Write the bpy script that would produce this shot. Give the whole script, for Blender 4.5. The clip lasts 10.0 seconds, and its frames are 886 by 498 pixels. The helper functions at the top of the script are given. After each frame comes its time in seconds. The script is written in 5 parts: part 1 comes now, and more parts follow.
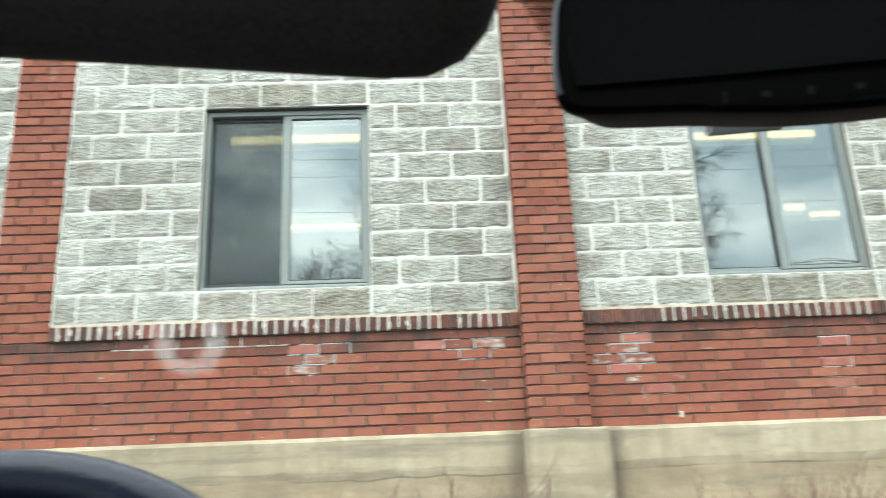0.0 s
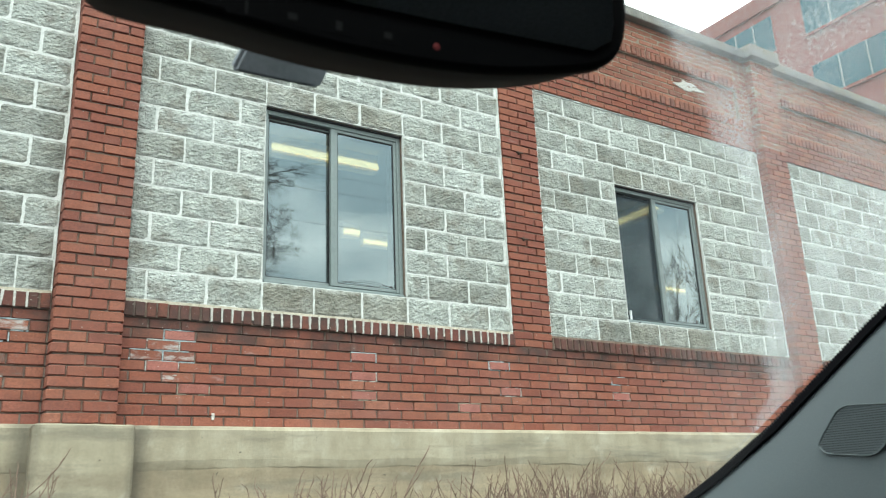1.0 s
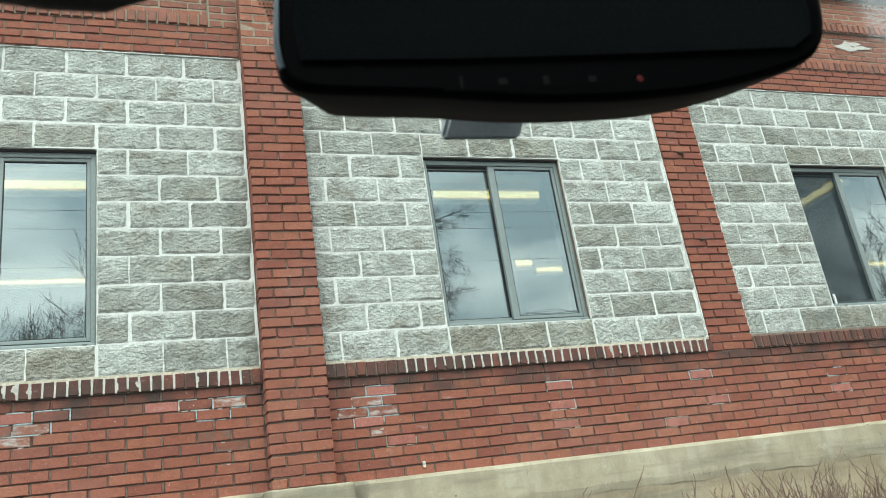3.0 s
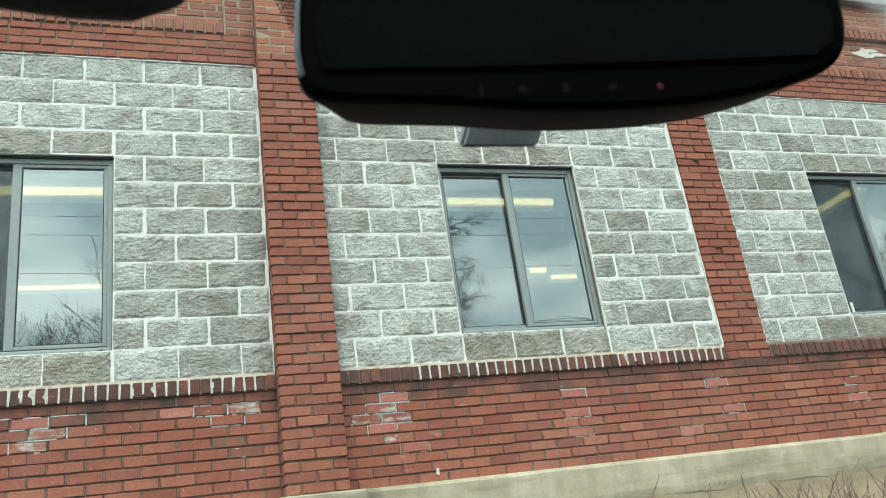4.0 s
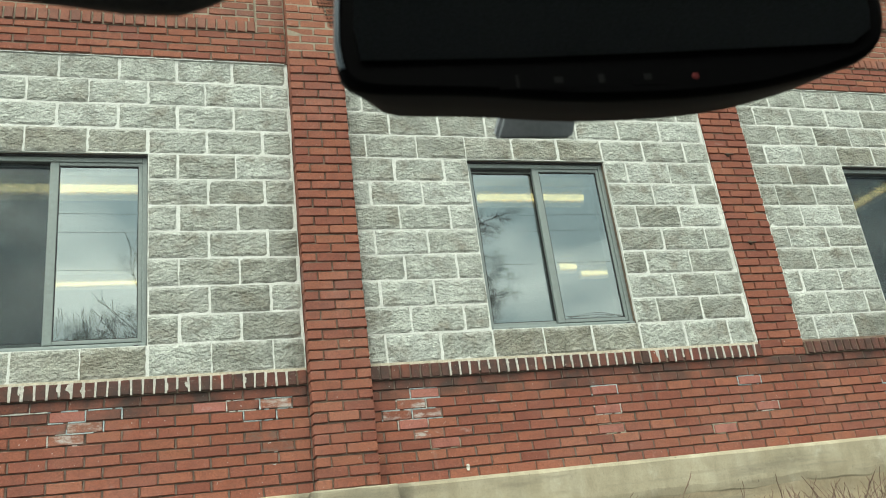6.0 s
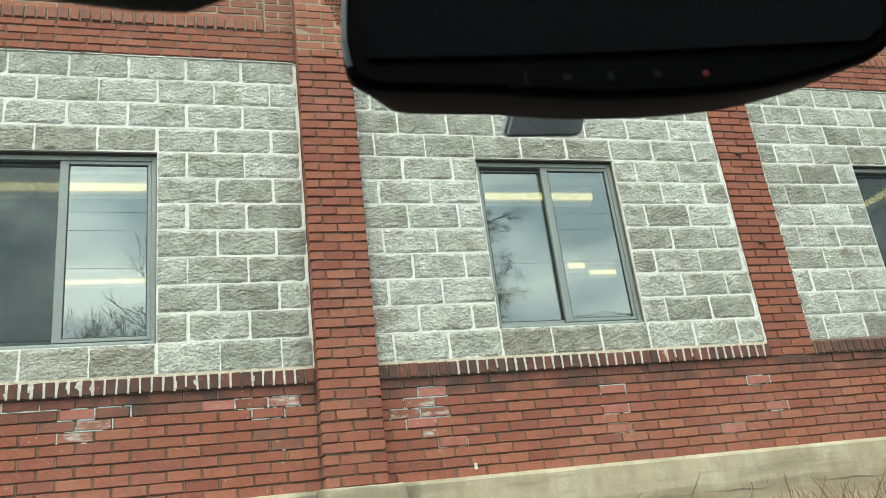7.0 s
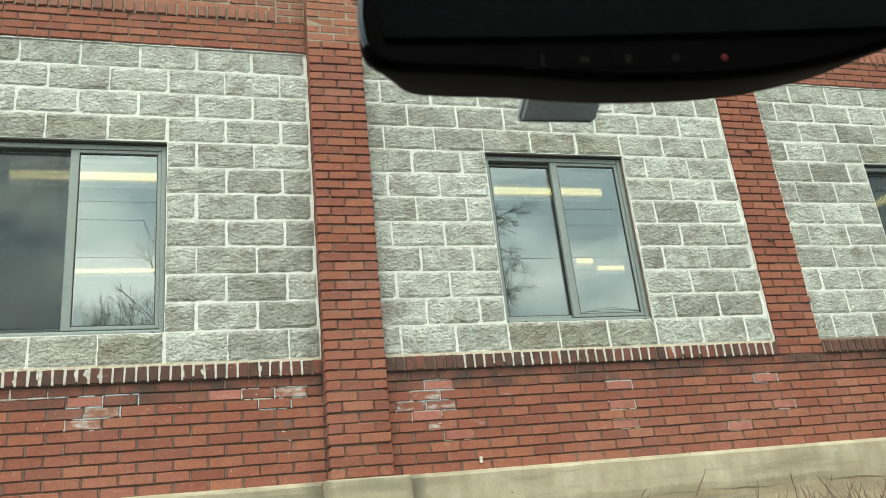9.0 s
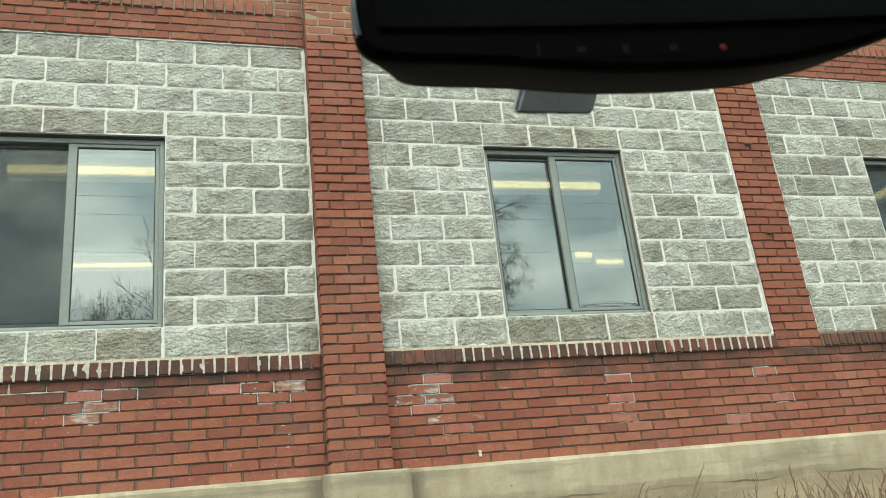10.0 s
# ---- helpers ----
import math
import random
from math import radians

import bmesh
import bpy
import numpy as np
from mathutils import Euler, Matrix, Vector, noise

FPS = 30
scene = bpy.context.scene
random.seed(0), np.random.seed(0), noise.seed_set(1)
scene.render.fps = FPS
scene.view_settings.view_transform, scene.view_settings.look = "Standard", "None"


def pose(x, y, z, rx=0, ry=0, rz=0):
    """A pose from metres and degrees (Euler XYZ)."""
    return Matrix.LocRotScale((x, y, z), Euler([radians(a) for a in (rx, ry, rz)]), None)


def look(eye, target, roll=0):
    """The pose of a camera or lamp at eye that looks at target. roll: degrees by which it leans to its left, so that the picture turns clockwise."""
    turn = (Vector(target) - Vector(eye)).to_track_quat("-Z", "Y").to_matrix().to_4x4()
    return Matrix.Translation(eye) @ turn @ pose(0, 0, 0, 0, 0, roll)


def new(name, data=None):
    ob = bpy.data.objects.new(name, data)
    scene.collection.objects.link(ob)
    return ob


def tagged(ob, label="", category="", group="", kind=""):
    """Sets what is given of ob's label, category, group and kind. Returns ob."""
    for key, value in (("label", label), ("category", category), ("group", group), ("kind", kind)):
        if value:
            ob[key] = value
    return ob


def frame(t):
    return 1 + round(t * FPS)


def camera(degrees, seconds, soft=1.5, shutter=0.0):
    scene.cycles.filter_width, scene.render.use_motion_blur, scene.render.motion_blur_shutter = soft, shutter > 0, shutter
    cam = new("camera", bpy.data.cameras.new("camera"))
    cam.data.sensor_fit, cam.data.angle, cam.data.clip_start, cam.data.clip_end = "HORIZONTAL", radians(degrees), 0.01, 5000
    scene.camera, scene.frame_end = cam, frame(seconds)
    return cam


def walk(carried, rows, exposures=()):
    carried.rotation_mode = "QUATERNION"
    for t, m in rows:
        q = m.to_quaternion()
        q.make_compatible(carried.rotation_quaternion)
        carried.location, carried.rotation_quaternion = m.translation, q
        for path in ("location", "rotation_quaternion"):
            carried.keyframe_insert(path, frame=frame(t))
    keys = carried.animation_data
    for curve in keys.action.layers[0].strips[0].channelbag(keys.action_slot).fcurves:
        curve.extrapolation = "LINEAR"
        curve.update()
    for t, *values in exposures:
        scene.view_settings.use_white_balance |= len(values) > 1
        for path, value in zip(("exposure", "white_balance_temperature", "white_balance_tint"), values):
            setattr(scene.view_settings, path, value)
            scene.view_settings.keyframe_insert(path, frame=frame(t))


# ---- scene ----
cam = camera(56.3, 10.0, soft=1.0, shutter=0.2)
cam.data.dof.use_dof = True
cam.data.dof.focus_distance = 4.8
cam.data.dof.aperture_fstop = 22.0
PATH = [
    (0, (-2.145, -5.645, 1.338), (-2.061, -3.743, 1.951), -2.5),
    (0.2, (-2.12, -5.64, 1.339), (-1.741, -3.771, 1.94), -3.9),
    (0.3, (-2.112, -5.628, 1.338), (-1.593, -3.788, 1.927), -3.8),
    (0.5, (-2.105, -5.609, 1.329), (-1.383, -3.834, 1.9), -3.6),
    (0.7, (-2.092, -5.588, 1.329), (-1.166, -3.908, 1.894), -2.9),
    (0.8, (-2.092, -5.59, 1.328), (-1.105, -3.946, 1.897), -2.6),
    (1, (-2.092, -5.586, 1.326), (-1.04, -3.988, 1.907), -2.4),
    (1.2, (-2.089, -5.579, 1.327), (-1.0, -4.012, 1.928), -2.6),
    (1.5, (-2.094, -5.579, 1.326), (-1.018, -4.013, 1.95), -3.9),
    (1.8, (-2.106, -5.584, 1.329), (-1.107, -3.975, 1.971), -5.7),
    (2, (-2.117, -5.59, 1.332), (-1.219, -3.929, 1.992), -7.4),
    (2.5, (-2.122, -5.583, 1.333), (-1.396, -3.846, 2.01), -9.1),
    (2.7, (-2.124, -5.588, 1.33), (-1.422, -3.842, 2.009), -9.0),
    (3.8, (-2.129, -5.589, 1.329), (-1.471, -3.836, 2.033), -8.2),
    (4, (-2.129, -5.588, 1.33), (-1.477, -3.834, 2.036), -8.2),
    (4.5, (-2.13, -5.591, 1.328), (-1.489, -3.835, 2.04), -8.2),
    (5, (-2.129, -5.589, 1.329), (-1.502, -3.827, 2.038), -8.2),
    (5.5, (-2.13, -5.59, 1.328), (-1.527, -3.818, 2.032), -8.0),
    (5.7, (-2.132, -5.591, 1.326), (-1.538, -3.817, 2.032), -7.8),
    (6.8, (-2.135, -5.591, 1.325), (-1.567, -3.809, 2.031), -7.2),
    (7, (-2.133, -5.589, 1.326), (-1.568, -3.806, 2.033), -7.2),
    (7.5, (-2.134, -5.588, 1.325), (-1.573, -3.803, 2.031), -6.8),
    (8, (-2.136, -5.588, 1.323), (-1.579, -3.801, 2.028), -6.6),
    (8.5, (-2.136, -5.584, 1.323), (-1.585, -3.794, 2.024), -6.2),
    (9, (-2.135, -5.585, 1.322), (-1.588, -3.791, 2.018), -6.2),
    (9.5, (-2.133, -5.582, 1.322), (-1.583, -3.786, 2.009), -6.4),
    (10, (-2.132, -5.581, 1.323), (-1.583, -3.783, 2.005), -6.3),
]
EXPO = [(0, 1.06, 6600, 8), (0.5, 1.02, 6550, 5), (0.8, 0.89, 6350, 4), (1.2, 0.65, 6350, 3), (2.5, 0.68, 6400, 3), (5, 0.68, 6550, 2), (5.5, 0.54, 7050, 2.5), (7, 0.68, 6900, 2.5), (8.5, 0.74, 6600, 4), (9, 0.67, 7100, 3), (9.5, 0.60, 7150, 3), (10, 0.58, 7200, 3)]
walk(cam, [(t, look(e, g, r)) for t, e, g, r in PATH], EXPO)

# ---- world and light: a bright overcast day ----
world = bpy.data.worlds.new("overcast_sky")
scene.world = world
world.use_nodes = True
wt = world.node_tree
wt.nodes.clear()
w_out = wt.nodes.new("ShaderNodeOutputWorld")
w_bg = wt.nodes.new("ShaderNodeBackground")
w_sky = wt.nodes.new("ShaderNodeTexSky")
w_sky.sky_type = "NISHITA"
w_sky.sun_disc = False
w_sky.sun_elevation = radians(42)
w_sky.sun_rotation = radians(200)
w_hsv = wt.nodes.new("ShaderNodeHueSaturation")
w_hsv.inputs["Saturation"].default_value = 0.12
w_tc = wt.nodes.new("ShaderNodeTexCoord")
w_map = wt.nodes.new("ShaderNodeMapping")
w_map.inputs["Scale"].default_value = (1.0, 1.0, 2.6)
w_noise = wt.nodes.new("ShaderNodeTexNoise")
w_noise.inputs["Scale"].default_value = 4.4
w_noise.inputs["Detail"].default_value = 5
w_noise.inputs["Roughness"].default_value = 0.5
w_ramp = wt.nodes.new("ShaderNodeValToRGB")
w_ramp.color_ramp.elements[0].position = 0.38
w_ramp.color_ramp.elements[0].color = (6.6, 7.9, 8.7, 1)
w_ramp.color_ramp.elements[1].position = 0.64
w_ramp.color_ramp.elements[1].color = (18.0, 18.3, 18.2, 1)
w_mix = wt.nodes.new("ShaderNodeMix")
w_mix.data_type = "RGBA"
w_mix.inputs[0].default_value = 0.88
wt.links.new(w_sky.outputs[0], w_hsv.inputs["Color"])
wt.links.new(w_tc.outputs["Generated"], w_map.inputs["Vector"])
wt.links.new(w_map.outputs[0], w_noise.inputs["Vector"])
wt.links.new(w_noise.outputs["Fac"], w_ramp.inputs["Fac"])
wt.links.new(w_hsv.outputs[0], w_mix.inputs[6])
wt.links.new(w_ramp.outputs[0], w_mix.inputs[7])
w_sep = wt.nodes.new("ShaderNodeSeparateXYZ")
w_rng = wt.nodes.new("ShaderNodeMapRange")
w_rng.inputs["To Min"].default_value = 0.55
w_rng.inputs["To Max"].default_value = 1.75
w_mul = wt.nodes.new("ShaderNodeMix")
w_mul.data_type = "RGBA"
w_mul.blend_type = "MULTIPLY"
w_mul.inputs[0].default_value = 1.0
wt.links.new(w_tc.outputs["Generated"], w_sep.inputs[0])
wt.links.new(w_sep.outputs["Z"], w_rng.inputs["Value"])
wt.links.new(w_mix.outputs[2], w_mul.inputs[6])
wt.links.new(w_rng.outputs[0], w_mul.inputs[7])
wt.links.new(w_mul.outputs[2], w_bg.inputs["Color"])
w_bg.inputs["Strength"].default_value = 0.12
wt.links.new(w_bg.outputs[0], w_out.inputs[0])

sun = new("sun", bpy.data.lights.new("sun", "SUN"))
sun.data.energy = 1.1
sun.data.angle = radians(24)
sun.data.color = (1.0, 0.97, 0.92)
sun.matrix_world = look((-6, -11, 20), (0, 0, 0))


# ---- materials ----
class Mat:
    """A principled material with a few shorthand nodes."""

    def __init__(self, name, rough=0.8, metal=0.0, spec=0.4):
        self.m = bpy.data.materials.new(name)
        self.m.use_nodes = True
        self.t = self.m.node_tree
        self.b = self.t.nodes["Principled BSDF"]
        self.b.inputs["Roughness"].default_value = rough
        self.b.inputs["Metallic"].default_value = metal
        self.b.inputs["Specular IOR Level"].default_value = spec
        self.co = self.t.nodes.new("ShaderNodeTexCoord").outputs["Object"]
        self.pos = self.t.nodes.new("ShaderNodeNewGeometry").outputs["Position"]
        self.rnd = self.t.nodes.new("ShaderNodeObjectInfo").outputs["Random"]

    def link(self, a, b):
        self.t.links.new(a, b)
        return b

    def noise(self, scale, detail=4, rough=0.55, vec=None, stretch=None, shift=True):
        v = vec if vec is not None else self.co
        if shift and vec is None:
            add = self.t.nodes.new("ShaderNodeVectorMath")
            add.operation = "ADD"
            sc = self.t.nodes.new("ShaderNodeMath")
            sc.operation = "MULTIPLY"
            sc.inputs[1].default_value = 37.0
            self.link(self.rnd, sc.inputs[0])
            self.link(v, add.inputs[0])
            self.link(sc.outputs[0], add.inputs[1])
            v = add.outputs[0]
        if stretch:
            mp = self.t.nodes.new("ShaderNodeMapping")
            mp.inputs["Scale"].default_value = stretch
            self.link(v, mp.inputs["Vector"])
            v = mp.outputs[0]
        n = self.t.nodes.new("ShaderNodeTexNoise")
        n.inputs["Scale"].default_value = scale
        n.inputs["Detail"].default_value = detail
        n.inputs["Roughness"].default_value = rough
        self.link(v, n.inputs["Vector"])
        return n.outputs["Fac"]

    def ramp(self, fac, stops):
        r = self.t.nodes.new("ShaderNodeValToRGB")
        e = r.color_ramp.elements
        while len(e) < len(stops):
            e.new(0.5)
        for k, (p, c) in enumerate(stops):
            e[k].position = p
            e[k].color = (c, c, c, 1) if isinstance(c, (int, float)) else (*c, 1)
        self.link(fac, r.inputs["Fac"])
        return r.outputs["Color"]

    def mix(self, fac, a, b, mode="MIX"):
        n = self.t.nodes.new("ShaderNodeMix")
        n.data_type = "RGBA"
        n.blend_type = mode
        for sock, val in ((n.inputs[0], fac), (n.inputs[6], a), (n.inputs[7], b)):
            if isinstance(val, (int, float)):
                sock.default_value = val
            elif isinstance(val, tuple):
                sock.default_value = (*val, 1)
            else:
                self.link(val, sock)
        return n.outputs[2]

    def away(self, x, jitter, amount, axis="X"):
        """Distance of the surface point from a plane across an axis, roughened by a noise."""
        sep = self.t.nodes.new("ShaderNodeSeparateXYZ")
        self.link(self.pos, sep.inputs[0])
        add = self.t.nodes.new("ShaderNodeMath")
        add.operation = "MULTIPLY_ADD"
        self.link(jitter, add.inputs[0])
        add.inputs[1].default_value = amount
        add.inputs[2].default_value = -x - amount / 2
        tot = self.t.nodes.new("ShaderNodeMath")
        tot.operation = "ADD"
        self.link(add.outputs[0], tot.inputs[0])
        self.link(sep.outputs[axis], tot.inputs[1])
        ab = self.t.nodes.new("ShaderNodeMath")
        ab.operation = "ABSOLUTE"
        self.link(tot.outputs[0], ab.inputs[0])
        return ab.outputs[0]

    def bump(self, height, strength=0.5, dist=0.01):
        n = self.t.nodes.new("ShaderNodeBump")
        n.inputs["Strength"].default_value = strength
        n.inputs["Distance"].default_value = dist
        self.link(height, n.inputs["Height"])
        self.link(n.outputs[0], self.b.inputs["Normal"])

    def color(self, c):
        if isinstance(c, tuple):
            self.b.inputs["Base Color"].default_value = (*c, 1)
        else:
            self.link(c, self.b.inputs["Base Color"])
        return self.m


def brick_material(name, tones, soot=0.0, dust=0.12, smear=None):
    m = Mat(name, 0.88, 0, 0.25)
    base = m.ramp(m.rnd, [(0.0, tones[0]), (0.3, tones[1]), (0.65, tones[2]), (1.0, tones[3])])
    grain = m.ramp(m.noise(90, 5), [(0.3, 0.74), (0.7, 1.2)])
    c = m.mix(1.0, base, grain, "MULTIPLY")
    drag = m.ramp(m.noise(30, 4, 0.6, stretch=(0.25, 1, 2.0)), [(0.45, 0.0), (0.75, 0.2)])
    c = m.mix(drag, c, (0.30, 0.14, 0.10))
    blot = m.ramp(m.noise(14, 4), [(0.45, 0.0), (0.75, 1.0)])
    c = m.mix(m.mix(1.0, blot, (0.35, 0.35, 0.35), "MULTIPLY"), c, (0.13, 0.05, 0.04))
    weather = m.ramp(m.noise(1.3, 5, vec=m.pos), [(0.5, 0.0), (0.78, dust)])
    c = m.mix(weather, c, (0.42, 0.34, 0.30))
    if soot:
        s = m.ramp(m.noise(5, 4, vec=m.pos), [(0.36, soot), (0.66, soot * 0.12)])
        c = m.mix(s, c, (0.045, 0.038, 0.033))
    haze = m.ramp(m.noise(7, 6, 0.7, vec=m.pos, stretch=(0.8, 1, 2.2)), [(0.64, 0.0), (0.82, 0.5)])
    c = m.mix(haze, c, (0.50, 0.43, 0.40))
    veil = m.ramp(m.noise(3.2, 5, 0.65, vec=m.pos, stretch=(2.4, 1, 0.7)), [(0.62, 0.0), (0.80, 0.3)])
    c = m.mix(veil, c, (0.40, 0.36, 0.32))
    fleck = m.ramp(m.noise(55, 2, 0.6, vec=m.pos), [(0.735, 0.0), (0.76, 0.8)])
    c = m.mix(fleck, c, (0.62, 0.58, 0.52))
    if smear:
        s = m.ramp(m.noise(16, 6, 0.7, stretch=(0.5, 1, 1.3)), [(0.48, 0.0), (0.62, 0.85)])
        c = m.mix(s, c, smear)
    m.bump(m.noise(110, 5), 0.55, 0.006)
    return m.color(c)


RED = [(0.222, 0.073, 0.049), (0.246, 0.082, 0.053), (0.27, 0.092, 0.056), (0.30, 0.112, 0.067)]
M_BRICK = brick_material("red_brick", RED)
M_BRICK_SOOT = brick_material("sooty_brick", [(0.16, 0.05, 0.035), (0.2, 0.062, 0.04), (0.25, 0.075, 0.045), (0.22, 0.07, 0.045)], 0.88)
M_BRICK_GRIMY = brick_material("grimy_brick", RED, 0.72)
M_ROWLOCK = brick_material("dark_rowlock_brick", [(0.10, 0.042, 0.032), (0.14, 0.05, 0.036), (0.18, 0.055, 0.04), (0.12, 0.055, 0.045)], 0.8)
M_BRICK_OLD = brick_material("pale_old_brick", [(0.25, 0.10, 0.062), (0.30, 0.115, 0.07), (0.33, 0.13, 0.078), (0.27, 0.10, 0.07)])
M_BRICK_DULL = brick_material("dull_old_brick", [(0.25, 0.10, 0.065), (0.30, 0.115, 0.075), (0.33, 0.13, 0.085), (0.22, 0.10, 0.075)], 0.3)
M_BRICK_LIMED = brick_material("mortar_smeared_brick", RED, 0.2, 0.2, (0.47, 0.45, 0.42))
M_BRICK_GREYED = brick_material("grime_smeared_brick", RED, 0.4, 0.2, (0.15, 0.12, 0.10))
M_BRICK_PINK = brick_material("pink_replacement_brick", [(0.34, 0.125, 0.095), (0.37, 0.14, 0.11), (0.35, 0.13, 0.10), (0.38, 0.15, 0.12)])


def block_material(name, tones):
    m = Mat(name, 0.95, 0, 0.15)
    tone = m.ramp(m.rnd, tones)
    blot = m.ramp(m.noise(7, 4, 0.6), [(0.32, 0.78), (0.66, 1.14)])
    c = m.mix(1.0, tone, blot, "MULTIPLY")
    c = m.mix(1.0, c, m.ramp(m.noise(24, 3, 0.6, stretch=(0.7, 1, 1.2)), [(0.3, 0.80), (0.68, 1.16)]), "MULTIPLY")
    rust = m.ramp(m.noise(5, 5, 0.65), [(0.5, 0.0), (0.68, 0.75)])
    c = m.mix(rust, c, (0.215, 0.20, 0.16))
    speck = m.ramp(m.noise(75, 4, 0.75, stretch=(0.75, 1, 1.2)), [(0.33, 0.55), (0.48, 1.0), (0.66, 1.2)])
    c = m.mix(1.0, c, speck, "MULTIPLY")
    bloom = m.ramp(m.noise(2.3, 5, 0.6, vec=m.pos), [(0.5, 0.0), (0.72, 0.5)])
    c = m.mix(bloom, c, (0.465, 0.495, 0.46))
    lime = m.ramp(m.noise(6, 6, 0.75, vec=m.pos), [(0.62, 0.0), (0.75, 0.55)])
    c = m.mix(lime, c, (0.55, 0.59, 0.57))
    sep = m.t.nodes.new("ShaderNodeSeparateXYZ")
    m.link(m.co, sep.inputs[0])
    tall = m.t.nodes.new("ShaderNodeMath")
    tall.operation = "ABSOLUTE"
    m.link(sep.outputs["Z"], tall.inputs[0])
    # mortar dragged over the upper and lower edges of the face
    drag = m.mix(1.0, m.ramp(tall.outputs[0], [(0.055, 0.0), (0.094, 0.6)]), m.ramp(m.noise(14, 5, 0.7), [(0.4, 0.0), (0.62, 1.0)]), "MULTIPLY")
    c = m.mix(drag, c, (0.56, 0.58, 0.545))
    lumps = m.noise(46, 2, 0.5, stretch=(0.8, 1, 1.15))
    grit = m.noise(120, 2, 0.5)
    both = m.mix(0.3, lumps, grit)
    m.bump(both, 1.0, 0.026)
    return m.color(c)


M_BLOCK = block_material("split_face_block", [(0.0, (0.25, 0.26, 0.225)), (0.2, (0.332, 0.35, 0.31)), (0.7, (0.405, 0.432, 0.39)), (1.0, (0.47, 0.50, 0.46))])
M_BLOCK_STAINED = block_material("water_stained_block", [(0.0, (0.21, 0.205, 0.165)), (0.3, (0.255, 0.255, 0.21)), (0.7, (0.30, 0.305, 0.255)), (1.0, (0.34, 0.35, 0.31))])


def mortar_material(name, a, b, scale=30):
    m = Mat(name, 0.95, 0, 0.2)
    c = m.mix(m.ramp(m.noise(scale, 5, vec=m.pos), [(0.3, 0.0), (0.7, 1.0)]), a, b)
    stain = m.ramp(m.noise(2.5, 4, vec=m.pos), [(0.5, 0.0), (0.8, 0.35)])
    c = m.mix(stain, c, (a[0] * 0.6, a[1] * 0.6, a[2] * 0.55))
    m.bump(m.noise(160, 3, vec=m.pos), 0.4, 0.003)
    return m.color(c)


M_MORTAR_WHITE = mortar_material("white_mortar", (0.56, 0.58, 0.545), (0.72, 0.74, 0.70))
M_MORTAR_DARK = mortar_material("dark_mortar", (0.14, 0.10, 0.072), (0.25, 0.19, 0.145))
M_MORTAR_PALE = mortar_material("pale_mortar", (0.23, 0.195, 0.145), (0.36, 0.315, 0.24))
M_MORTAR_HEAD = mortar_material("grey_head_mortar", (0.085, 0.06, 0.048), (0.22, 0.175, 0.14), 12)
M_MORTAR_CREAM = mortar_material("cream_mortar", (0.38, 0.345, 0.26), (0.62, 0.58, 0.47), 45)
M_MORTAR_SMEAR = mortar_material("chalky_mortar_smear", (0.27, 0.25, 0.22), (0.56, 0.545, 0.50), 60)
M_MORTAR_CHALK = mortar_material("chalk_white_mortar", (0.40, 0.385, 0.345), (0.64, 0.62, 0.565), 50)
M_MORTAR_BLUE = mortar_material("bluish_repair_mortar", (0.24, 0.31, 0.325), (0.50, 0.58, 0.585), 40)


def concrete_material(name, a, b, c3):
    m = Mat(name, 0.92, 0, 0.25)
    n = m.noise(3.2, 6, 0.6, vec=m.pos)
    c = m.ramp(n, [(0.3, a), (0.55, b), (0.75, c3)])
    streak = m.ramp(m.noise(4.0, 4, vec=m.pos, stretch=(2.2, 2.2, 0.3)), [(0.47, 0.0), (0.73, 0.45)])
    c = m.mix(streak, c, (0.20, 0.18, 0.12))
    dirt = m.ramp(m.noise(1.1, 6, 0.65, vec=m.pos), [(0.44, 0.0), (0.68, 0.7)])
    c = m.mix(dirt, c, (0.24, 0.20, 0.13))
    damp = m.ramp(m.noise(2.6, 6, 0.6, vec=m.pos, stretch=(0.35, 1, 3.2)), [(0.50, 0.0), (0.64, 0.72)])
    c = m.mix(damp, c, (0.21, 0.19, 0.14))
    rub = m.ramp(m.noise(5.5, 6, 0.7, vec=m.pos), [(0.58, 0.0), (0.74, 0.5)])
    c = m.mix(rub, c, (0.56, 0.53, 0.42))
    # patchy damp stain along the old pour joint
    edge = m.ramp(m.away(2.90 - 1.36, m.noise(1.9, 6, 0.65, vec=m.pos, stretch=(1, 1, 1.6)), 0.5, "Z"), [(0.0, 0.5), (0.05, 0.3), (0.085, 0.0)])
    c = m.mix(edge, c, (0.20, 0.165, 0.11))
    for x in (-1.475, -0.835):
        # darker ragged vertical band on each side of the pilaster's plinth
        plinth_dark = m.ramp(m.away(x, m.noise(7, 5, 0.6, vec=m.pos, stretch=(1, 1, 0.4)), 0.13), [(0.0, 0.7), (0.05, 0.45), (0.10, 0.0)])
        c = m.mix(plinth_dark, c, (0.13, 0.115, 0.085))
    pits = m.ramp(m.noise(26, 2, 0.5, vec=m.pos), [(0.745, 0.0), (0.765, 0.8)])
    c = m.mix(pits, c, (0.11, 0.095, 0.07))
    fine = m.ramp(m.noise(60, 4, vec=m.pos), [(0.3, 0.92), (0.7, 1.06)])
    c = m.mix(1.0, c, fine, "MULTIPLY")
    m.bump(m.noise(45, 5, vec=m.pos), 0.35, 0.006)
    return m.color(c)


